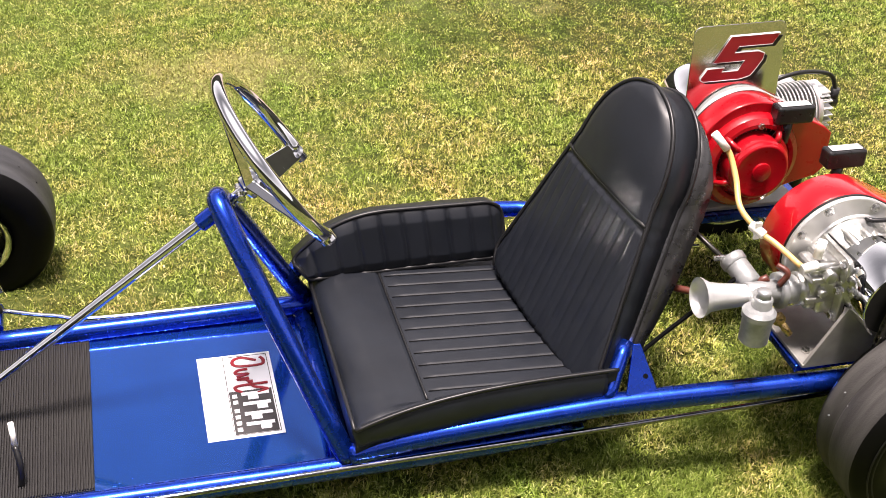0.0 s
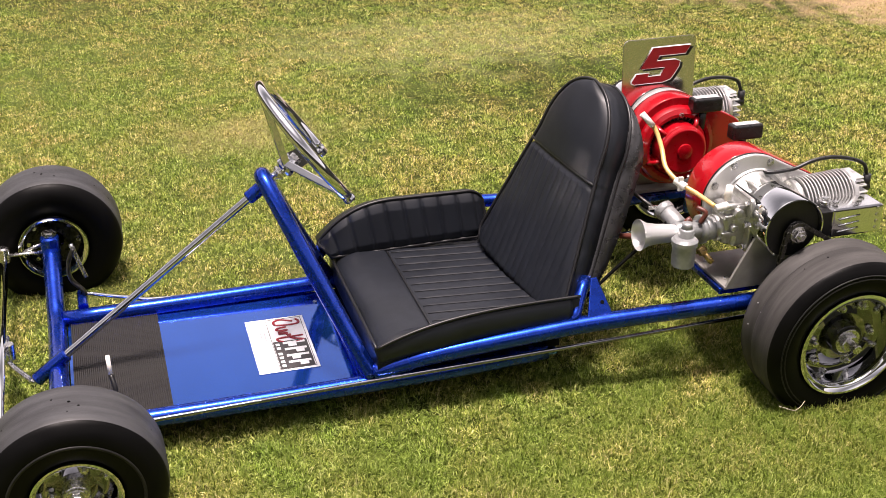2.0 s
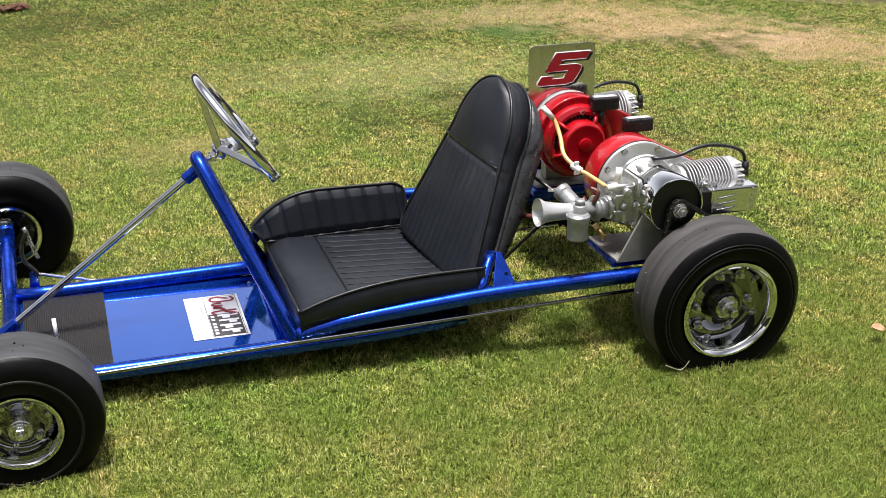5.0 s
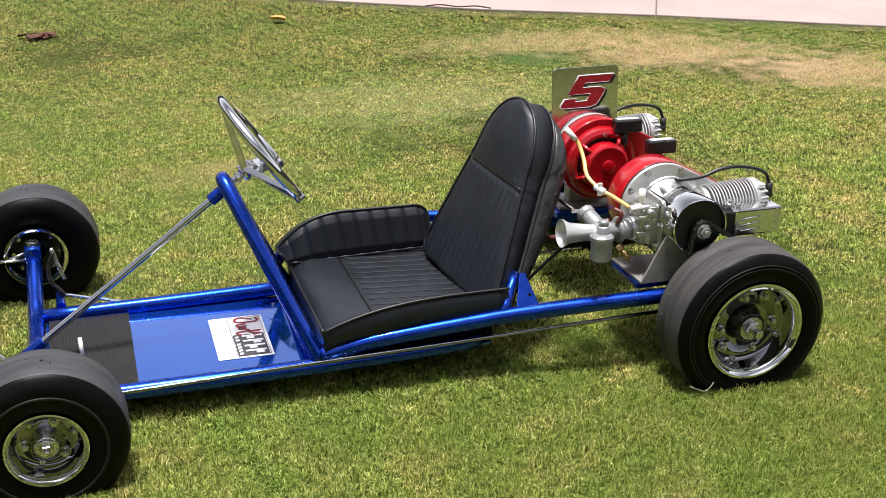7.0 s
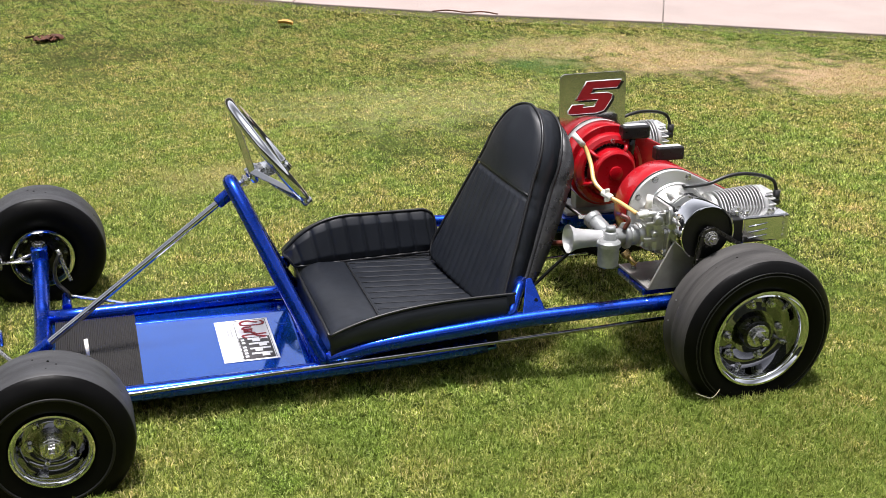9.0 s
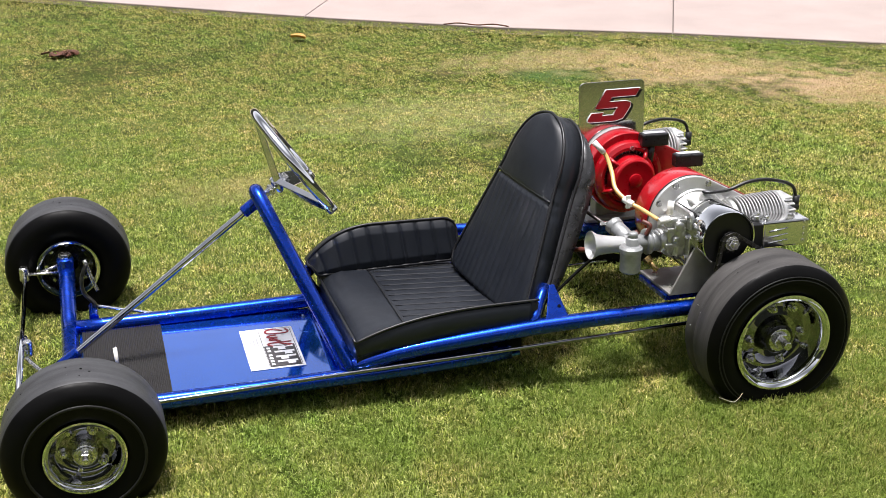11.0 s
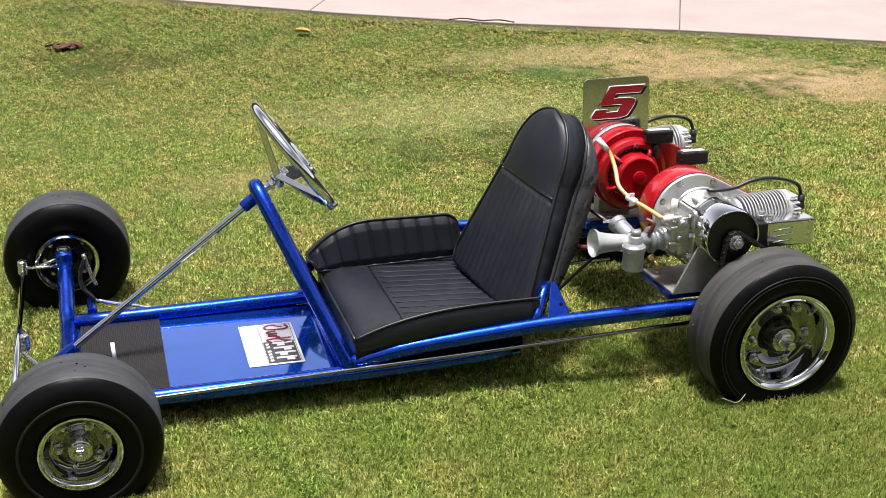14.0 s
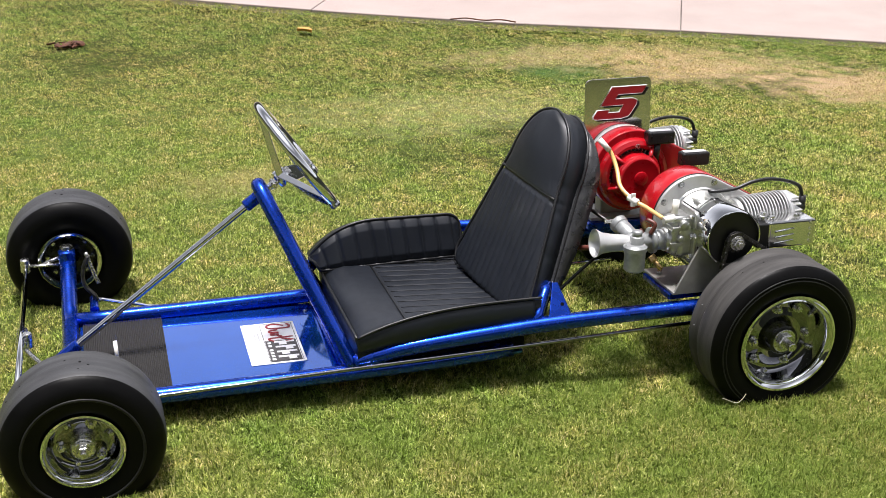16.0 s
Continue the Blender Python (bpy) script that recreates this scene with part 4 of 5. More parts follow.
# ---- wheels ----
def build_wheel(name, R, W, rim_r, dish, label, lugs, small, hub_r, hub_out, crease):
    """A wheel about the y axis whose outer side faces -y."""
    h = W / 2
    hub = lathe([(0, dish - hub_out), (hub_r - 0.0025, dish - hub_out), (hub_r, dish - hub_out + 0.0025), (hub_r, dish + 0.004), (hub_r * 1.25, dish + 0.007), (hub_r * 1.25, h * 0.9), (0, h * 0.9)], 36)
    bm = bmesh.new()
    merge(bm, hub, Matrix.Translation((0, -h, 0)))
    w = part(name, bm, DARK_METAL if crease else STEEL, kart, label)
    prof = [(rim_r - 0.003, -h + 0.012), (rim_r + 0.001, -h + 0.005), (rim_r + 0.006, -h + 0.0015), (R - 0.034, -h - 0.0025), (R - 0.024, -h - 0.003), (R - 0.014, -h + 0.0015), (R - 0.006, -h + 0.008), (R - 0.0018, -h + 0.013),
            (R, -h + 0.021), (R + 0.0008, -h + 0.036), (R, 0.004), (R - crease * 0.25, 0.007), (R - crease, 0.010), (R - crease * 0.7, 0.013), (R - crease * 0.5, 0.024),
            (R - 0.0003, h - 0.024), (R - 0.002, h - 0.016), (R - 0.006, h - 0.010), (R - 0.016, h - 0.002), (R - 0.030, h + 0.002), (rim_r + 0.002, h - 0.006), (rim_r - 0.003, h - 0.012)]
    t = lathe(prof, 96, sharp=60)
    for f in t.faces:
        c = f.calc_center_median()
        f.material_index = 1 if math.hypot(c.x, c.z) > R - 0.003 or abs(c.y) < h - 0.03 else 0
    ty = part("tyre", t, [RUBBER, TREAD if crease else TREAD_DARK], w, "smooth black racing slick tyre, scrubbed grey on the tread")
    for inset, fat in (((0.0185, 0.0011), (0.0245, 0.0016)) if crease else ((0.024, 0.0010), (0.034, 0.0026))):
        part("sidewall_ridge", tube([((R - inset) * math.cos(a), -h - 0.0018, (R - inset) * math.sin(a)) for a in [math.tau * k / 72 for k in range(72)]], fat, 6, closed=True, steps=1), SIDEWALL, ty)
    # small test holes, shade painted as black discs, and stuck grit in the tread
    rng = random.Random(len(label))
    for k in range(20 if crease else 26):
        a = math.tau * rng.random()
        at = Vector((R * math.cos(a), rng.uniform(-h + 0.03, h - 0.03), R * math.sin(a)))
        out = Vector((math.cos(a), 0, math.sin(a)))
        big = rng.random() ** 3
        speck = k % 4 == 0 or (crease and k % 3)
        part("grit" if speck else "hole_disc", cylinder(at - out * 0.002, at + out * 0.0006, (0.0008 if speck else 0.0012) + 0.0012 * big, 8, 0.0003), GREY_CAST if speck else HOLE_SHADE, ty)
    b = rim_r * 0.13
    r = lathe([(rim_r - 0.003, -h + 0.010), (rim_r + 0.002, -h + 0.003), (rim_r + 0.001, -h - 0.001), (rim_r - b * 0.25, -h - 0.0015), (rim_r - b * 0.5, -h + 0.003), (rim_r - b * 0.66, -h + 0.0042), (rim_r - b * 0.85, -h + 0.003),
               (rim_r - b, -h + 0.005), (rim_r - b * 1.08, -h + dish * 0.5), (rim_r - b * 1.2, -h + dish * 0.9), (rim_r - b * 1.45, -h + dish + 0.004)], 96, sharp=50)
    # the rim's rear gets a near-black metal that paints the shade there
    part("rim_back", lathe([(hub_r, h - 0.03), (rim_r - 0.026, h - 0.032), (rim_r - 0.014, h - 0.028), (rim_r - 0.012, h - 0.012), (rim_r - 0.004, h - 0.001), (rim_r, h), (rim_r + 0.002, h - 0.004)], 64, sharp=50), DARK_METAL, w, "rear side of the rim, darkened for the shade inside the wheel")
    part("rim_ring", lathe([(rim_r - 0.008, h - 0.0035), (rim_r - 0.004, h + 0.0005), (rim_r + 0.001, h + 0.001), (rim_r + 0.002, h - 0.002)], 72, sharp=60), CHROME, w, "chrome edge of the rim")
    for k in range(8):
        a = math.tau * k / 8
        rr = rim_r - 0.017
        part("rim_bolt", hexnut((rr * math.cos(a), h - 0.031, rr * math.sin(a)), (0, 1, 0), 0.0046, 0.008), STEEL, w)
    part("rim", r, CHROME, w, "chrome split rim with a stepped lip")
    # the pressed centre: a deep bowl with a low swell round its middle and a flat bolt ring
    outer = rim_r - b * 1.40
    bowl = [(outer, 0.003), (outer * 0.93, 0.008), (outer * 0.80, 0.010), (outer * 0.66, 0.006), (outer * 0.54, 0.0015), (hub_r * 1.5, 0.0), (hub_r * 1.15, 0.003), (hub_r * 0.9, 0.006)]
    disc = lathe([(q, -h + dish + d) for q, d in bowl], 96, sharp=70)
    part("wheel_disc", disc, DIM_CHROME, w, "chromed wheel centre, its dark reflections put in the colour")
    o = -h + dish - hub_out
    part("axle_washer", cylinder((0, o, 0), (0, o - 0.0022, 0), hub_r * 0.78, 24, 0.0006), STEEL, w)
    part("axle_nut", hexnut((0, o - 0.002, 0), (0, -1, 0), hub_r * 0.56, 0.009), STEEL, w)
    part("axle_end", cylinder((0, o - 0.008, 0), (0, o - (0.030 if crease else 0.018), 0), hub_r * 0.28, 14), STEEL, w)
    for a, rr in lugs:
        a = radians(a)
        p = Vector((rr * math.cos(a), -h + dish + 0.005, rr * math.sin(a)))
        n = part("lug_nut", hexnut(p, (0, -1, 0), 0.0066, 0.010), STEEL, w)
        part("washer", cylinder(p + Vector((0, 0.002, 0)), p + Vector((0, -0.002, 0)), 0.0088, 16, 0.0004), STEEL, n)
        part("stud", cylinder(p, p + Vector((0, -0.014, 0)), 0.0034, 10, 0.0006), STEEL, n)
    for a, rr in small:
        a = radians(a)
        part("rim_bolt", cylinder((rr * math.cos(a), -h + dish + 0.012, rr * math.sin(a)), (rr * math.cos(a), -h + dish + 0.001, rr * math.sin(a)), 0.0042, 12), STEEL, w)
    return w


REAR = dict(R=0.146, W=0.112, rim_r=0.0915, dish=0.030, label="rear wheel with smooth slick tyre on a deep chrome rim", lugs=((2, 0.052), (-70, 0.051), (-136, 0.058), (60, 0.060), (186, 0.050), (100, 0.054)),
            small=((30, 0.070), (-25, 0.070), (140, 0.068), (-104, 0.070)), hub_r=0.028, hub_out=0.016, crease=0.006)
FRONT = dict(R=0.123, W=0.11, rim_r=0.0605, dish=0.026, label="front wheel with smooth slick tyre on a chrome rim", lugs=((186, 0.032), (-43, 0.034), (66, 0.034)),
             small=((-105, 0.038), (12, 0.042), (128, 0.036)), hub_r=0.0185, hub_out=0.020, crease=0.0)
w = build_wheel("rear_wheel", **REAR)
w.matrix_basis = pose(-0.004, -0.318, 0.146)
copy_thing(w, pose(-0.004, 0.33, 0.146, 0, 0, 180))
w = build_wheel("front_wheel", **FRONT)
w.matrix_basis = pose(-1.202, -0.352, 0.122)
copy_thing(w, pose(-1.217, 0.365, 0.130, 0, 0, 180))
part("rear_axle", cylinder((-0.004, -0.33, 0.146), (-0.004, 0.34, 0.146), 0.0125, 20), STEEL, kart, "steel live rear axle")


# ---- engines ----
def scroll(cx, cz, r, tongue_x, z_hi, z_lo):
    """The outline of a fan shroud: a round with a tongue towards the cylinder."""
    pts = []
    for k in range(61):
        a = radians(60 + (315 - 60) * k / 60)
        pts.append((cx + r * math.cos(a), cz + r * math.sin(a)))
    pts += [(tongue_x - 0.012, z_lo), (tongue_x, z_lo + 0.012), (tongue_x, z_hi - 0.01), (tongue_x - 0.012, z_hi)]
    return pts


def build_engine(name, C, S, tongue, y_in, out, label, r, deep=0.055):
    """An engine with its crank along y at C = (x, z) and its shroud round S; y_in is the shroud's inner face and out the sign of the way to the chain side."""
    cx, cz = C
    sx, sz = S
    tx, t_hi, t_lo = tongue
    Y = lambda d: y_in + out * d
    turn = Matrix.Translation((0, Y(0), 0)) @ (UPRIGHT if out < 0 else Matrix(((1, 0, 0, 0), (0, 0, 1, 0), (0, 1, 0, 0), (0, 0, 0, 1))))
    flip = Matrix.Diagonal((1, out, 1, 1))
    bm = bmesh.new()
    # crankcase: a stepped round casting that narrows towards the clutch
    case = lathe([(0, 0.060), (0.060, 0.060), (0.0585, 0.066), (0.051, 0.069), (0.0495, 0.078), (0.044, 0.082), (0.042, 0.108), (0.0385, 0.112), (0.034, 0.140), (0, 0.140)], 48)
    merge(bm, case, Matrix.Translation((cx - 0.006, y_in, cz)) @ flip)
    lo, hi = sorted((Y(0.064), Y(0.116)))
    merge(bm, box(cx + 0.0, cx + 0.054, lo, hi, cz - 0.022, cz + 0.036, 0.010, 3))
    merge(bm, box(cx - 0.05, cx + 0.02, lo, hi, cz - 0.05, cz + 0.034, 0.012, 3))
    for k in range(6):
        a = radians(35 + 26 * k)
        p = Vector((cx - 0.006 + 0.048 * math.cos(a), 0, cz + 0.046 * math.sin(a)))
        merge(bm, cylinder(p + Vector((0, Y(0.062), 0)), p + Vector((0, Y(0.108), 0)), 0.0056, 12))
    # ribs that run up the case
    for k in range(4):
        a = radians(50 + 28 * k)
        m = Matrix.Translation((cx - 0.006, 0, cz)) @ pose(0, 0, 0, 0, -math.degrees(a), 0)
        lo2, hi2 = sorted((Y(0.07), Y(0.128)))
        merge(bm, box(0.03, 0.0455, lo2, hi2, -0.002, 0.002, 0.001, 1), m)
    bmesh.ops.recalc_face_normals(bm, faces=bm.faces)
    e = cpart(name, bm, ALU, label)
    # red fan shroud and the polished aluminium plate that closes it
    sh = moved(plate(scroll(sx, sz, r, tx, t_hi, t_lo), deep, 0.002, 2), turn)
    for f in sh.faces:
        f.smooth = len(f.verts) <= 4
    part("fan_shroud", sh, RED, e, "glossy red fan shroud")
    seam = moved(plate(scroll(sx, sz, r * 0.992, tx - 0.001, t_hi - 0.001, t_lo + 0.001), 0.002, 0), Matrix.Translation((0, out * (deep - 0.0005), 0)) @ turn)
    part("gasket", seam, BLACK, e)
    bp = moved(plate(scroll(sx, sz, r * 0.985, tx - 0.002, t_hi - 0.0015, t_lo + 0.0015), 0.063 - deep, 0.0028, 3), Matrix.Translation((0, out * (deep + 0.0012), 0)) @ turn)
    for f in bp.faces:
        f.smooth = len(f.verts) <= 4
    part("backing_plate", bp, SATIN, e, "bare cast aluminium backing plate")
    rim = lathe([(0.0565, 0.0638), (0.0575, 0.0665), (0.0605, 0.0668), (0.0625, 0.0640)], 48)
    part("raised_ring", moved(rim, Matrix.Translation((cx - 0.006, y_in, cz)) @ flip), SATIN, e)
    for a in (63, 117, 152, 200, 248, 296):
        a = radians(a)
        p = Vector((sx + 0.0735 * math.cos(a), Y(0.0640), sz + 0.0735 * math.sin(a)))
        b = part("bolt", hexnut(p, (0, out, 0), 0.0047, 0.005), STEEL, e)
        part("washer", cylinder(p, p + Vector((0, out * 0.0012, 0)), 0.0068, 14, 0.0003), STEEL, b)
    # finned barrel
    by, bz = Y(0.090), cz + 0.003
    tilt = Matrix.Translation((cx, by, bz)) @ pose(0, 0, 0, 0, -4, 0)
    core = cylinder((0.02, 0, 0), (0.150, 0, 0), 0.025, 28)
    b = part("barrel", moved(core, tilt), FIN_GAP, e, "barrel core darkened for the shade between the fins")
    part("barrel_base", moved(cylinder((0.046, 0, 0), (0.058, 0, 0), 0.037, 32, 0.002), tilt), ALU, e)
    one = None
    for k in range(14):
        x = 0.062 + 0.0062 * k
        f = lathe([(0.02, -0.0008), (0.0390, -0.0011), (0.0398, -0.0005), (0.0398, 0.0005), (0.0390, 0.0011), (0.02, 0.0008)], 40, "x")
        if one is None:
            one = part("cooling_fin", f, SATIN, b, "", tilt @ pose(x, 0, 0))
        else:
            f.free()
            shared("cooling_fin", one, b, tilt @ pose(x, 0, 0))
    head = part("cylinder_head", moved(cylinder((0.147, 0, 0), (0.156, 0, 0), 0.0385, 32, 0.002), tilt), SATIN, e, "finned aluminium cylinder head")
    for k in range(7):
        z = -0.03 + 0.010 * k
        wdt = math.sqrt(max(0.0001, 0.0375 ** 2 - z * z))
        part("head_fin", moved(box(0.154, 0.171, -wdt, wdt, z - 0.0015, z + 0.0015, 0.0008, 1), tilt), SATIN, head)
    for y, z in ((0.024, -0.024), (0.024, 0.024), (-0.024, -0.024), (-0.024, 0.024)):
        part("head_bolt", cylinder(tilt @ Vector((0.15, y, z)), tilt @ Vector((0.168, y, z)), 0.0055, 10), STEEL, head)
    tip = tilt @ Vector((0.160, 0, 0.004))
    part("spark_plug", cylinder(tip, tip + Vector((0.018, 0, 0.0)), 0.008, 14), WHITE_PLASTIC, e)
    boot = merge(tube([tip + Vector((0.012, 0, 0)), tip + Vector((0.034, 0, 0.001))], 0.0088, 12, steps=1), tube([tip + Vector((0.030, 0, -0.004)), tip + Vector((0.031, 0, 0.022))], 0.0068, 12, steps=1))
    part("plug_boot", boot, PLASTIC, e, "black rubber spark plug boot")
    s = Vector((cx + 0.006, Y(0.064), cz + 0.056))
    tipw = tip + Vector((0.031, 0, 0.018))
    wire = [s, s + Vector((0.012, out * 0.008, -0.001)), s + Vector((0.05, out * 0.012, 0.003)), s + Vector((0.085, out * 0.014, 0.015)), s + Vector((0.125, out * 0.018, 0.018)), tipw + Vector((-0.014, 0, 0.026)), tipw]
    part("plug_wire", tube(wire, 0.0033, 10), PLASTIC, e, "black ignition lead")
    # chrome clutch cover over a black housing
    c0, c1 = 0.100, 0.184
    cov = lathe([(0.046, c0), (0.0505, c0 + 0.001), (0.0522, c0 + 0.004), (0.0524, c1 - 0.003), (0.0516, c1 - 0.0006), (0.0502, c1), (0.0492, c1 - 0.001), (0.0492, c0 + 0.004), (0.046, c0 + 0.002)], 48, start=radians(-20), sweep=radians(252))
    m = Matrix.Translation((cx, y_in, cz + 0.002)) @ flip
    low = Matrix.Translation((0.006, 0, -0.008)) @ m
    part("clutch_cover", moved(cov, m), CHROME, e, "curved chrome clutch cover")
    hs = moved(lathe([(0, c1 - 0.010), (0.0488, c1 - 0.010), (0.0488, c1 - 0.05), (0, c1 - 0.05)], 40), m)
    part("clutch_housing", hs, BLACK, e, "black clutch housing")
    sp = bmesh.new()
    n = 11
    for k in range(n):
        a = math.tau * k / n
        merge(sp, box(-0.0025, 0.0025, -0.0015, 0.0015, 0.011, 0.019, 0.0008, 1), low @ Matrix.Translation((0, c1 - 0.002, 0)) @ pose(0, 0, 0, 0, math.degrees(a), 0))
    merge(sp, lathe([(0, c1 - 0.006), (0.0145, c1 - 0.006), (0.0145, c1 + 0.001), (0, c1 + 0.001)], 24), low)
    bmesh.ops.recalc_face_normals(sp, faces=sp.faces)
    part("sprocket", sp, CHAIN, e)
    hub = low @ Vector((0, c1 + 0.001, 0))
    part("washer", cylinder(hub, hub + Vector((0, out * 0.002, 0)), 0.0135, 20, 0.0005), STEEL, e)
    part("sprocket_nut", hexnut(hub + Vector((0, out * 0.002, 0)), (0, out, 0), 0.0108, 0.009), STEEL, e)
    part("shaft_end", cylinder(hub, hub + Vector((0, out * 0.015, 0)), 0.0055, 14), STEEL, e)
    return e


NEAR_C, NEAR_S = (-0.076, 0.296), (-0.092, 0.301)
FAR_C, FAR_S = (-0.132, 0.342), (-0.122, 0.332)
NEAR_Y, FAR_Y = -0.078, 0.075
near = build_engine("engine", NEAR_C, NEAR_S, (0.042, 0.333, 0.262), NEAR_Y, -1, "two-stroke kart engine with red shroud, finned barrel and chrome clutch cover", 0.083)
far = build_engine("engine", FAR_C, FAR_S, (0.006, 0.367, 0.288), FAR_Y, 1, "two-stroke kart engine with red shroud and recoil starter facing inwards", 0.083, 0.040)


def build_recoil(e, C, y, out, deep):
    """A pull starter on the shroud's inner face: fan screen, guard ring with struts, round cover with a boss."""
    cx, cz = C
    m = Matrix.Translation((cx, y, cz)) @ Matrix.Diagonal((1, out, 1, 1))
    screen = moved(lathe([(0.0, 0.002), (0.062, 0.002), (0.062, 0.005), (0, 0.005)], 40), m)
    s = part("fan_screen", screen, BLACK, e, "black wire fan screen")
    for k in range(40):
        a = math.tau * k / 40
        part("screen_wire", tube([m @ Vector((0.044 * math.cos(a), 0.007, 0.044 * math.sin(a))), m @ Vector((0.061 * math.cos(a), 0.007, 0.061 * math.sin(a)))], 0.001, 5, steps=1), STEEL, s)
    ring = moved(lathe([(0.0545, 0.0), (0.0545, 0.013), (0.056, 0.016), (0.062, 0.017), (0.070, 0.013), (0.0735, 0.006), (0.0735, 0)], 56), m)
    g = part("starter_guard", ring, RED, e, "red recoil starter guard")
    d = deep
    cov = moved(lathe([(0.0465, 0.004), (0.0465, d * 0.70), (0.0455, d * 0.80), (0.0435, d * 0.84), (0.0425, d * 0.95), (0.0405, d * 0.99), (0.0385, d), (0.0365, d * 0.985),
                       (0.0145, d * 0.985), (0.0138, d + 0.0022), (0.0118, d + 0.003), (0, d + 0.003)], 56), m)
    part("starter_cover", cov, RED, e, "round red recoil starter cover")
    for a in (60, 138, 205, 262, 325):
        a = radians(a)
        q = Vector((math.cos(a), 0, math.sin(a)))
        bm = tube([m @ (q * 0.043 + Vector((0, d * 0.7, 0))), m @ (q * 0.052 + Vector((0, d * 0.62, 0))), m @ (q * 0.065 + Vector((0, 0.010, 0)))], 0.0048, 8, steps=1, flat=0.9)
        part("guard_strut", bm, RED, g)
    # solid webs close the lower and rear part of the ring
    for a0, a1 in ((196, 330), (-30, 52)):
        bm = lathe([(0.043, d * 0.62), (0.050, d * 0.60), (0.0555, 0.014), (0.0555, 0.006), (0.043, 0.006)], 20, start=radians(a0), sweep=radians(a1 - a0))
        part("guard_web", moved(bm, m), RED, g)
    part("bolt", hexnut(m @ Vector((0.0, 0.0165, 0.060)), (0, out, 0), 0.0052, 0.005), STEEL, g)


build_recoil(far, (-0.122, 0.327), FAR_Y, -1, 0.042)
build_recoil(near, NEAR_S, NEAR_Y, 1, 0.036)


def build_handle(e, x, y, z):
    """A black T grip with a worn pale top."""
    h = part("starter_handle", box(x - 0.029, x + 0.029, y - 0.012, y + 0.012, z - 0.013, z + 0.013, 0.004, 3), PLASTIC, e, "black plastic starter grip")
    part("grip_label", box(x - 0.023, x + 0.023, y - 0.007, y + 0.007, z + 0.0132, z + 0.0142, 0.0004, 1), DECAL_PALE, h, "pale worn label on the grip")
    part("grip_stem", tube([(x - 0.004, y, z - 0.012), (x - 0.006, y, z - 0.045)], 0.0075, 10, steps=1), PLASTIC, h)


build_handle(far, -0.074, 0.062, 0.402)
build_handle(near, -0.050, -0.040, 0.385)


def build_exhaust(e, x0, x1, y0, y1, z0, z1, out):
    bm = box(x0, x1, y0, y1, z0, z1, 0.004, 3)
    ex = part("exhaust_box", bm, POLISHED, e, "rectangular chrome exhaust box")
    yf = y0 if out < 0 else y1
    for k in range(3):
        zz = z1 - 0.014 - 0.011 * k
        part("rib", tube([(x0 + 0.012, yf + out * 0.0005, zz - 0.004), (x0 + 0.05, yf + out * 0.0005, zz)], 0.0016, 6, steps=1), CHROME, ex)
    part("end_cap", box(x1 - 0.004, x1 + 0.003, y0 + 0.004, y1 - 0.004, z0 + 0.003, z1 - 0.003, 0.002), CHROME, ex)
    for k in range(4):
        part("outlet", cylinder((x1 - 0.011, yf, z0 + 0.010 + 0.0115 * k), (x1 - 0.011, yf + out * 0.001, z0 + 0.010 + 0.0115 * k), 0.003, 10, 0.0003), STEEL, ex)
    part("bracket", box(x0 - 0.02, x0 + 0.003, y0 + 0.004, y1 - 0.004, z0 + 0.002, z1 - 0.004, 0.002), BLACK, ex, "black exhaust flange")
    # clamp where the port joins the box
    yc = (y0 + y1) / 2
    clamp = part("exhaust_clamp", cylinder((x0 + 0.002, yc, z1 - 0.004), (x0 + 0.002, yc, z1 + 0.006), 0.010, 16), STEEL, ex, "small plated exhaust clamp")
    part("bolt", hexnut((x0 + 0.002, yc, z1 + 0.006), (0, 0, 1), 0.006, 0.005), STEEL, clamp)
    part("bolt", hexnut((x0 + 0.014, yc + out * 0.012, z1 + 0.001), (0, 0, 1), 0.0055, 0.006), STEEL, clamp)
    return ex


build_exhaust(near, 0.0, 0.094, -0.25, -0.19, 0.268, 0.318, -1)
build_exhaust(far, -0.05, 0.04, 0.21, 0.27, 0.31, 0.36, 1)


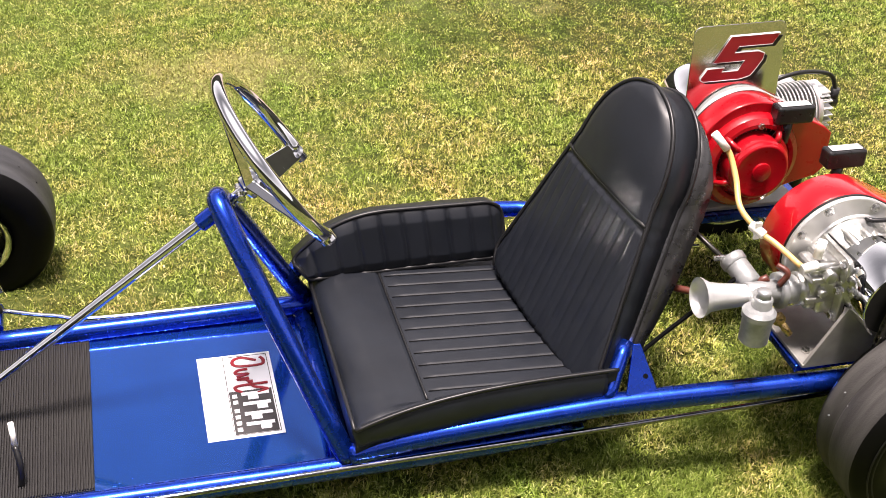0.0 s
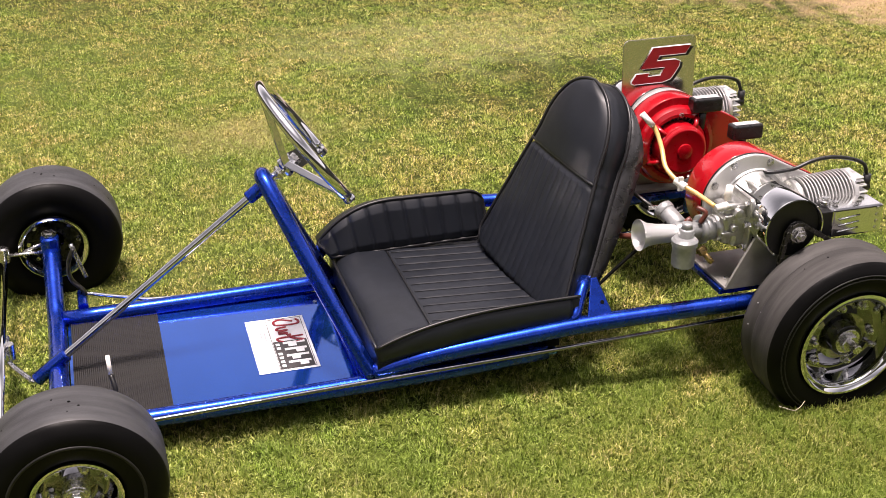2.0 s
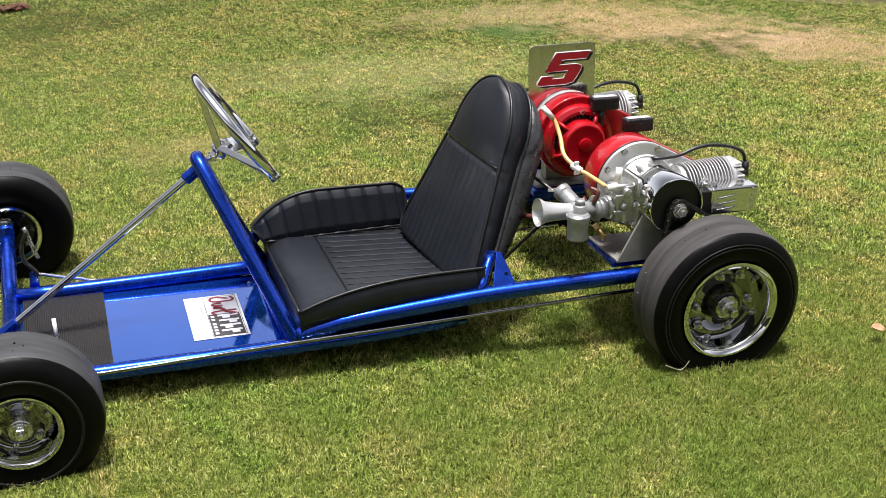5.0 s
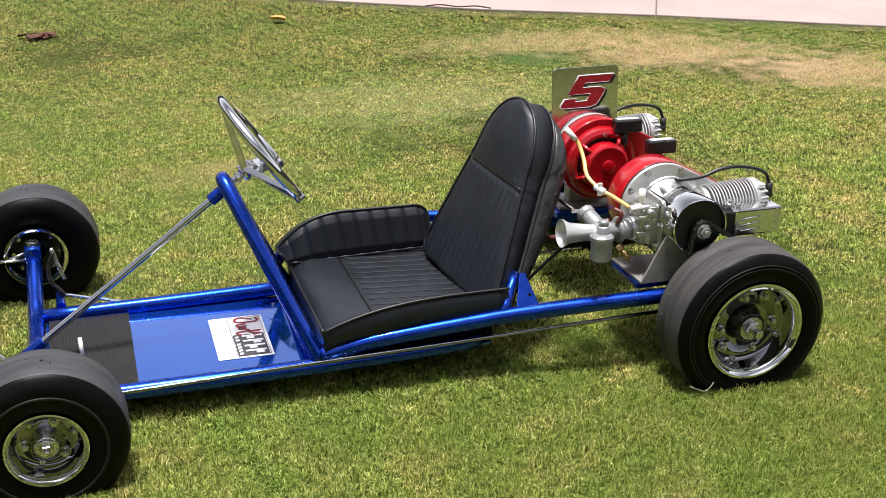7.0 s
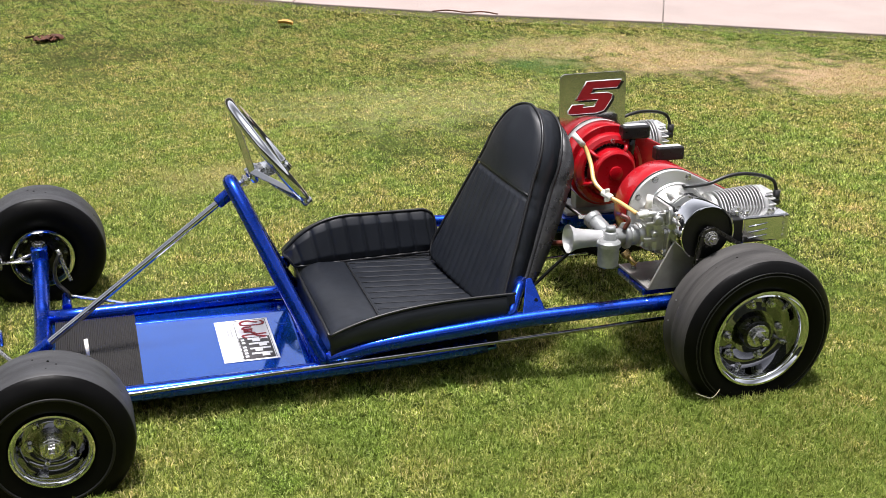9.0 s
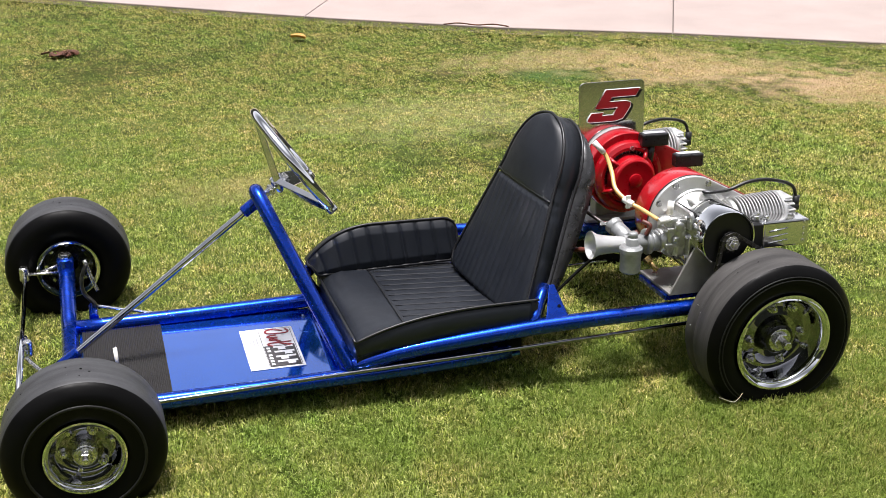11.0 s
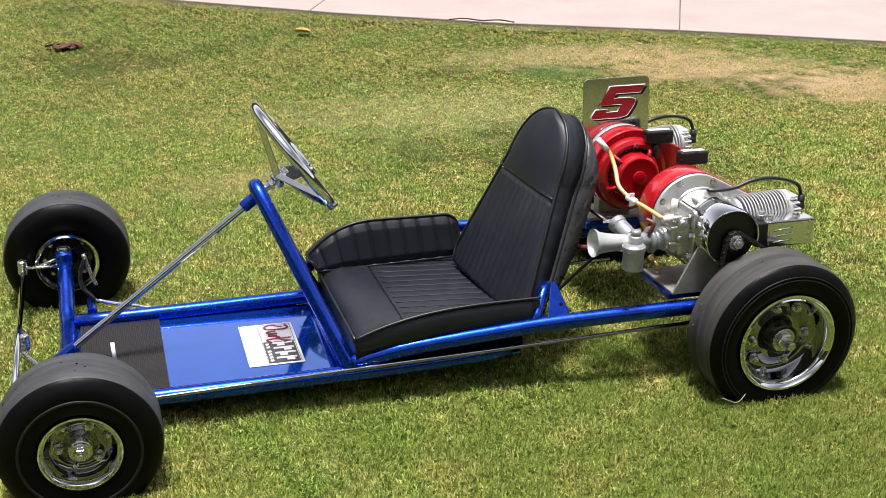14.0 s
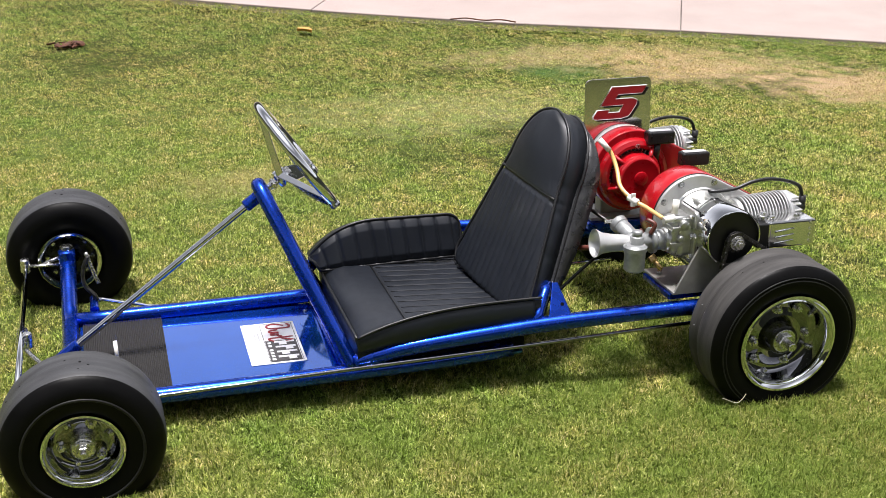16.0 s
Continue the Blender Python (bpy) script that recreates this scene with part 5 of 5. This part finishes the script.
def build_carburettor(e, C, y):
    """A side-draught carburettor in front of the crankcase: reed block, flange, float bowl, slide tube and bell mouth."""
    cx, cz = C
    zc = cz - 0.012
    blk = bmesh.new()
    merge(blk, box(cx - 0.088, cx - 0.05, y - 0.02, y + 0.026, cz - 0.036, cz + 0.03, 0.008, 3))
    merge(blk, box(cx - 0.074, cx - 0.048, y - 0.026, y + 0.03, cz - 0.04, cz + 0.036, 0.008, 3))
    merge(blk, box(cx - 0.092, cx - 0.052, y - 0.026, y + 0.016, cz - 0.020, cz - 0.012, 0.002, 2))
    merge(blk, box(cx - 0.090, cx - 0.052, y - 0.027, y + 0.016, cz + 0.010, cz + 0.018, 0.002, 2))
    flange = plate([(-0.030 + r * math.cos(a) if c else 0.032 + r * math.cos(a), (zz + r * math.sin(a))) for c, zz, a0 in ((0, -0.038, -90), (0, 0.038, 0), (1, 0.038, 90), (1, -0.038, 180))
                    for r, a in [(0.009, radians(a0 + 18 * k)) for k in range(6)]], 0.008, 0.002)
    merge(blk, flange, Matrix.Translation((cx - 0.052, y, cz)) @ Matrix(((0, 0, 1, 0), (1, 0, 0, 0), (0, 1, 0, 0), (0, 0, 0, 1))))
    # pump boss and lever shaft on the side
    merge(blk, cylinder((cx - 0.068, y - 0.014, cz + 0.022), (cx - 0.068, y - 0.034, cz + 0.022), 0.0085, 16))
    merge(blk, cylinder((cx - 0.09, y - 0.018, cz + 0.031), (cx - 0.054, y - 0.018, cz + 0.031), 0.006, 12))
    merge(blk, cylinder((cx - 0.072, y - 0.018, cz - 0.004), (cx - 0.072, y - 0.032, cz - 0.004), 0.006, 12))
    merge(blk, cylinder((cx - 0.084, y, cz - 0.012), (cx - 0.097, y, cz - 0.012), 0.022, 24, 0.003))
    b = part("reed_block", blk, ALU, e, "ribbed cast aluminium intake block")
    part("gasket", box(cx - 0.0445, cx - 0.042, y - 0.038, y + 0.040, cz - 0.048, cz + 0.048, 0.0005, 1), BLACK, b)
    for dz in (-0.038, 0.0, 0.038):
        part("bolt", hexnut((cx - 0.052, y - 0.030, cz + dz), (-1, 0, 0), 0.005, 0.005), STEEL, b)
    part("fuel_elbow", merge(tube([(cx - 0.080, y - 0.01, cz + 0.040), (cx - 0.078, y - 0.010, cz + 0.064)], 0.0062, 10, steps=1), tube([(cx - 0.084, y - 0.018, cz + 0.034), (cx - 0.106, y - 0.020, cz + 0.031)], 0.0065, 10, steps=1)), WHITE_PLASTIC, b, "translucent white fuel fittings")
    body = bmesh.new()
    merge(body, cylinder((cx - 0.094, y, zc), (cx - 0.115, y, zc), 0.019, 24, 0.002))
    merge(body, cylinder((cx - 0.112, y, zc), (cx - 0.122, y, zc), 0.024, 24, 0.002))
    merge(body, cylinder((cx - 0.12, y, zc), (cx - 0.165, y, zc), 0.0155, 24, 0.002))
    merge(body, cylinder((cx - 0.168, y - 0.046, zc - 0.01), (cx - 0.168, y - 0.046, zc + 0.028), 0.0125, 20, 0.002))
    merge(body, cylinder((cx - 0.168, y - 0.046, zc + 0.026), (cx - 0.168, y - 0.046, zc + 0.038), 0.010, 6, 0.002))
    merge(body, cylinder((cx - 0.150, y - 0.004, zc + 0.002), (cx - 0.168, y - 0.046, zc + 0.006), 0.0115, 16, 0.002))
    merge(body, cylinder((cx - 0.15, y + 0.01, zc + 0.004), (cx - 0.16, y + 0.046, zc + 0.018), 0.015, 20, 0.002))
    merge(body, cylinder((cx - 0.159, y + 0.042, zc + 0.016), (cx - 0.163, y + 0.054, zc + 0.022), 0.017, 16, 0.002))
    c = part("carburettor", body, GREY_CAST, e, "grey zinc carburettor")
    part("float_bowl", lathe_bowl(cx - 0.172, y - 0.050, zc + 0.004), GREY_CAST, e, "grey cylindrical float bowl")
    horn = lathe([(0.0135, 0), (0.015, -0.012), (0.0165, -0.035), (0.0195, -0.055), (0.0245, -0.066), (0.0258, -0.067), (0.0252, -0.064), (0.0185, -0.052), (0.0145, -0.03), (0.0125, -0.002)], 40, "x", sharp=60)
    part("bell_mouth", moved(horn, Matrix.Translation((cx - 0.163, y - 0.002, zc)) @ pose(0, 0, 0, 0, 4, 0)), SATIN, e, "spun aluminium bell mouth")
    br = bmesh.new()
    merge(br, hexnut((cx - 0.128, y - 0.022, zc - 0.022), (0.5, -0.5, -0.7), 0.0085, 0.012))
    merge(br, cylinder((cx - 0.122, y - 0.028, zc - 0.03), (cx - 0.112, y - 0.038, zc - 0.044), 0.005, 12))
    part("brass_fitting", br, BRASS, e, "brass fuel fitting")
    part("choke_lever", box(cx - 0.19, cx - 0.168, y + 0.046, y + 0.05, zc + 0.022, zc + 0.029, 0.001), STEEL, e)
    part("clip", tube([(cx - 0.125, y - 0.01, zc + 0.016), (cx - 0.118, y - 0.012, zc + 0.034), (cx - 0.128, y + 0.0, zc + 0.04)], 0.004, 8), HOSE, e, "red-brown rubber cap")


def lathe_bowl(x, y, zc):
    bm = lathe([(0, -0.039), (0.0160, -0.039), (0.0185, -0.036), (0.0190, -0.002), (0.0212, -0.001), (0.0212, 0.006), (0.017, 0.010), (0, 0.01)], 36, "z")
    bm.transform(Matrix.Translation((x, y, zc)))
    return bm


build_carburettor(near, (-0.076, 0.288), -0.174)


def build_mounts():
    # aluminium bracket: bottom plate and a sloping side web, on a blue frame plate
    m = cpart("engine_mount", box(-0.168, 0.0, -0.226, -0.1, 0.186, 0.191, 0.001), RAW, "bare aluminium engine mount plate")
    web = plate([(-0.166, 0.19), (-0.04, 0.19), (-0.04, 0.262), (-0.108, 0.285), (-0.116, 0.285)], 0.005, 0.001)
    part("side_web", moved(web, Matrix.Translation((0, -0.221, 0)) @ UPRIGHT), RAW, m, "sloping aluminium side web")
    for x, y in ((-0.15, -0.2), (-0.15, -0.13), (-0.07, -0.2)):
        part("bolt", hexnut((x, y, 0.191), (0, 0, 1), 0.006, 0.005), STEEL, m)
    cpart("mount_rail", box(-0.172, 0.02, -0.218, -0.105, 0.174, 0.185, 0.002), BLUE, "blue steel mounting plate")
    cpart("mount_rail", box(-0.20, 0.02, 0.10, 0.23, 0.205, 0.218, 0.002), BLUE, "blue steel mounting plate")
    f = cpart("engine_mount", box(-0.19, 0.0, 0.11, 0.2, 0.219, 0.226, 0.001), RAW, "bare aluminium engine mount plate")
    part("post", box(-0.16, -0.09, 0.135, 0.165, 0.225, 0.275, 0.003), RAW, f)
    for y in (-0.2, 0.2):
        part("bearing_hanger", box(-0.02, 0.02, y - 0.006, y + 0.006, 0.125, 0.18, 0.003), BLUE, kart, "", LEAN)


build_mounts()


def build_chain():
    """Drive chain from the clutch sprocket down to the axle sprocket."""
    y = NEAR_Y - 0.182
    top, bot = Vector((NEAR_C[0] + 0.006, y, NEAR_C[1] - 0.006)), Vector((-0.004, y, 0.148))
    r1, r2 = 0.0175, 0.102
    chain = None
    loop = []
    d = bot - top
    ang = math.atan2(d.z, d.x)
    # tangent points of the two rounds
    off = math.acos((r1 - r2) / d.length)
    for k in range(9):
        a = ang + off + (math.tau - 2 * off) * k / 8
        loop.append(top + Vector((math.cos(a) * r1, 0, math.sin(a) * r1)))
    for k in range(25):
        a = ang - off + 2 * off * k / 24
        loop.append(bot + Vector((math.cos(a) * r2, 0, math.sin(a) * r2)))
    dense = []
    n = len(loop)
    for i in range(n):
        a, b = loop[i], loop[(i + 1) % n]
        c = max(1, int((b - a).length / 0.001))
        dense += [a.lerp(b, k / c) for k in range(c)]
    step = 0.0105
    marks, run = [dense[0]], 0.0
    for a, b in zip(dense, dense[1:]):
        run += (b - a).length
        if run >= step:
            marks.append(b)
            run = 0.0
    holder = cpart("axle_sprocket", moved(lathe([(0.014, -0.002), (0.097, -0.002), (0.099, 0), (0.097, 0.002), (0.014, 0.002)], 60), Matrix.Translation(bot)), STEEL, "large axle sprocket")
    proto = None
    for i, (a, b) in enumerate(zip(marks, marks[1:] + marks[:1])):
        if (b - a).length > 0.02:
            continue
        t = math.degrees(math.atan2((b - a).z, (b - a).x))
        wide = 1.0 if i % 2 else 0.72
        m = Matrix.Translation((a + b) / 2) @ pose(0, 0, 0, 0, -t, 0) @ Matrix.Diagonal((1, wide, 1, 1))
        if proto is None:
            bm = box(-0.0062, 0.0062, -0.0042, -0.0028, -0.0036, 0.0036, 0.001, 1)
            merge(bm, box(-0.0062, 0.0062, 0.0028, 0.0042, -0.0036, 0.0036, 0.001, 1))
            merge(bm, cylinder((-0.005, -0.0042, 0), (-0.005, 0.0042, 0), 0.0026, 8, 0.0004))
            proto = part("chain_link", bm, CHAIN, holder, "", m)
        else:
            shared("chain_link", proto, holder, m)


build_chain()


def build_lines():
    a = cpart("fuel_line", tube([(-0.236, -0.034, 0.424), (-0.222, -0.042, 0.405), (-0.219, -0.064, 0.380), (-0.224, -0.096, 0.356), (-0.211, -0.128, 0.339), (-0.196, -0.150, 0.331), (-0.180, -0.190, 0.321)], 0.0040, 10), FUEL, "amber flexible fuel line")
    part("connector", tube([(-0.243, -0.030, 0.431), (-0.226, -0.040, 0.411)], 0.0055, 12, steps=1), WHITE_PLASTIC, a, "white fuel line connector")
    part("clip", merge(cylinder((-0.218, -0.118, 0.343), (-0.206, -0.136, 0.336), 0.0062, 12), box(-0.217, -0.208, -0.130, -0.126, 0.327, 0.352, 0.001)), WHITE_PLASTIC, a, "white plastic fuel line tee")
    cpart("fuel_line", tube([(-0.26, 0.02, 0.36), (-0.245, 0.0, 0.32), (-0.25, -0.01, 0.28), (-0.27, 0.0, 0.26)], 0.0045, 10), FUEL, "amber flexible fuel line")
    cpart("hose", tube([(-0.325, -0.06, 0.238), (-0.295, -0.115, 0.25), (-0.25, -0.15, 0.262), (-0.21, -0.17, 0.295)], 0.005, 10), HOSE, "red-brown rubber hose")
    cpart("throttle_cable", tube([(-0.385, -0.155, 0.165), (-0.33, -0.152, 0.212), (-0.28, -0.150, 0.252), (-0.235, -0.15, 0.292)], 0.0030, 8), RUBBER, "thin black throttle cable")
    cpart("linkage_rod", tube([(-0.282, -0.02, 0.315), (-0.232, -0.128, 0.282)], 0.0035, 8, steps=1), CHAIN, "thin steel linkage rod")


build_lines()


def build_number_plate():
    w, h, r = 0.146, 0.125, 0.012
    pts = []
    for cx, cy, a0 in ((w - r, r, -90), (w - r, h - r, 0), (r, h - r, 90), (r, r, 180)):
        for k in range(6):
            a = radians(a0 + 18 * k)
            pts.append((cx + r * math.cos(a), cy + r * math.sin(a)))
    m = LEAN @ pose(-0.209, 0.124, 0.383, 0, 0, 3) @ pose(0, 0, 0, -4, 0, 0)
    p = part("number_plate", moved(plate(pts, 0.002, 0.0005, 1), UPRIGHT), POLISHED, kart, "rounded aluminium racing number plate", m)
    five = [(0.10, 0.0), (0.72, 0.0), (0.88, 0.06), (0.92, 0.18), (0.98, 0.42), (0.96, 0.56), (0.84, 0.62), (0.42, 0.62), (0.45, 0.76), (1.02, 0.76), (1.08, 1.0), (0.24, 1.0), (0.12, 0.42),
            (0.66, 0.42), (0.62, 0.2), (0.34, 0.2), (0.36, 0.29), (0.07, 0.29), (0.02, 0.10), (0.04, 0.03)]

    def shape(dx, dz, d, mat, name, label):
        q = [(0.014 + (x + 0.24 * y) * 0.092 + dx, 0.044 + y * 0.064 + dz) for x, y in five]
        bm = plate(q, 0.0008, 0)
        bmesh.ops.triangulate(bm, faces=[f for f in bm.faces if len(f.verts) > 4])
        return q, part(name, moved(bm, Matrix.Translation((0, d, 0)) @ UPRIGHT), mat, p, label)

    shape(0.006, -0.004, -0.0022, BLACK, "numeral_shadow", "black drop shadow of the numeral")
    q, _ = shape(0, 0, -0.0034, DECAL_RED, "numeral", "red numeral 5 with a white outline")
    edge = tube([(x, -0.0036, z) for x, z in q], 0.0009, 6, closed=True, steps=1)
    part("numeral_outline", edge, WHITE, p, "white outline")


build_number_plate()
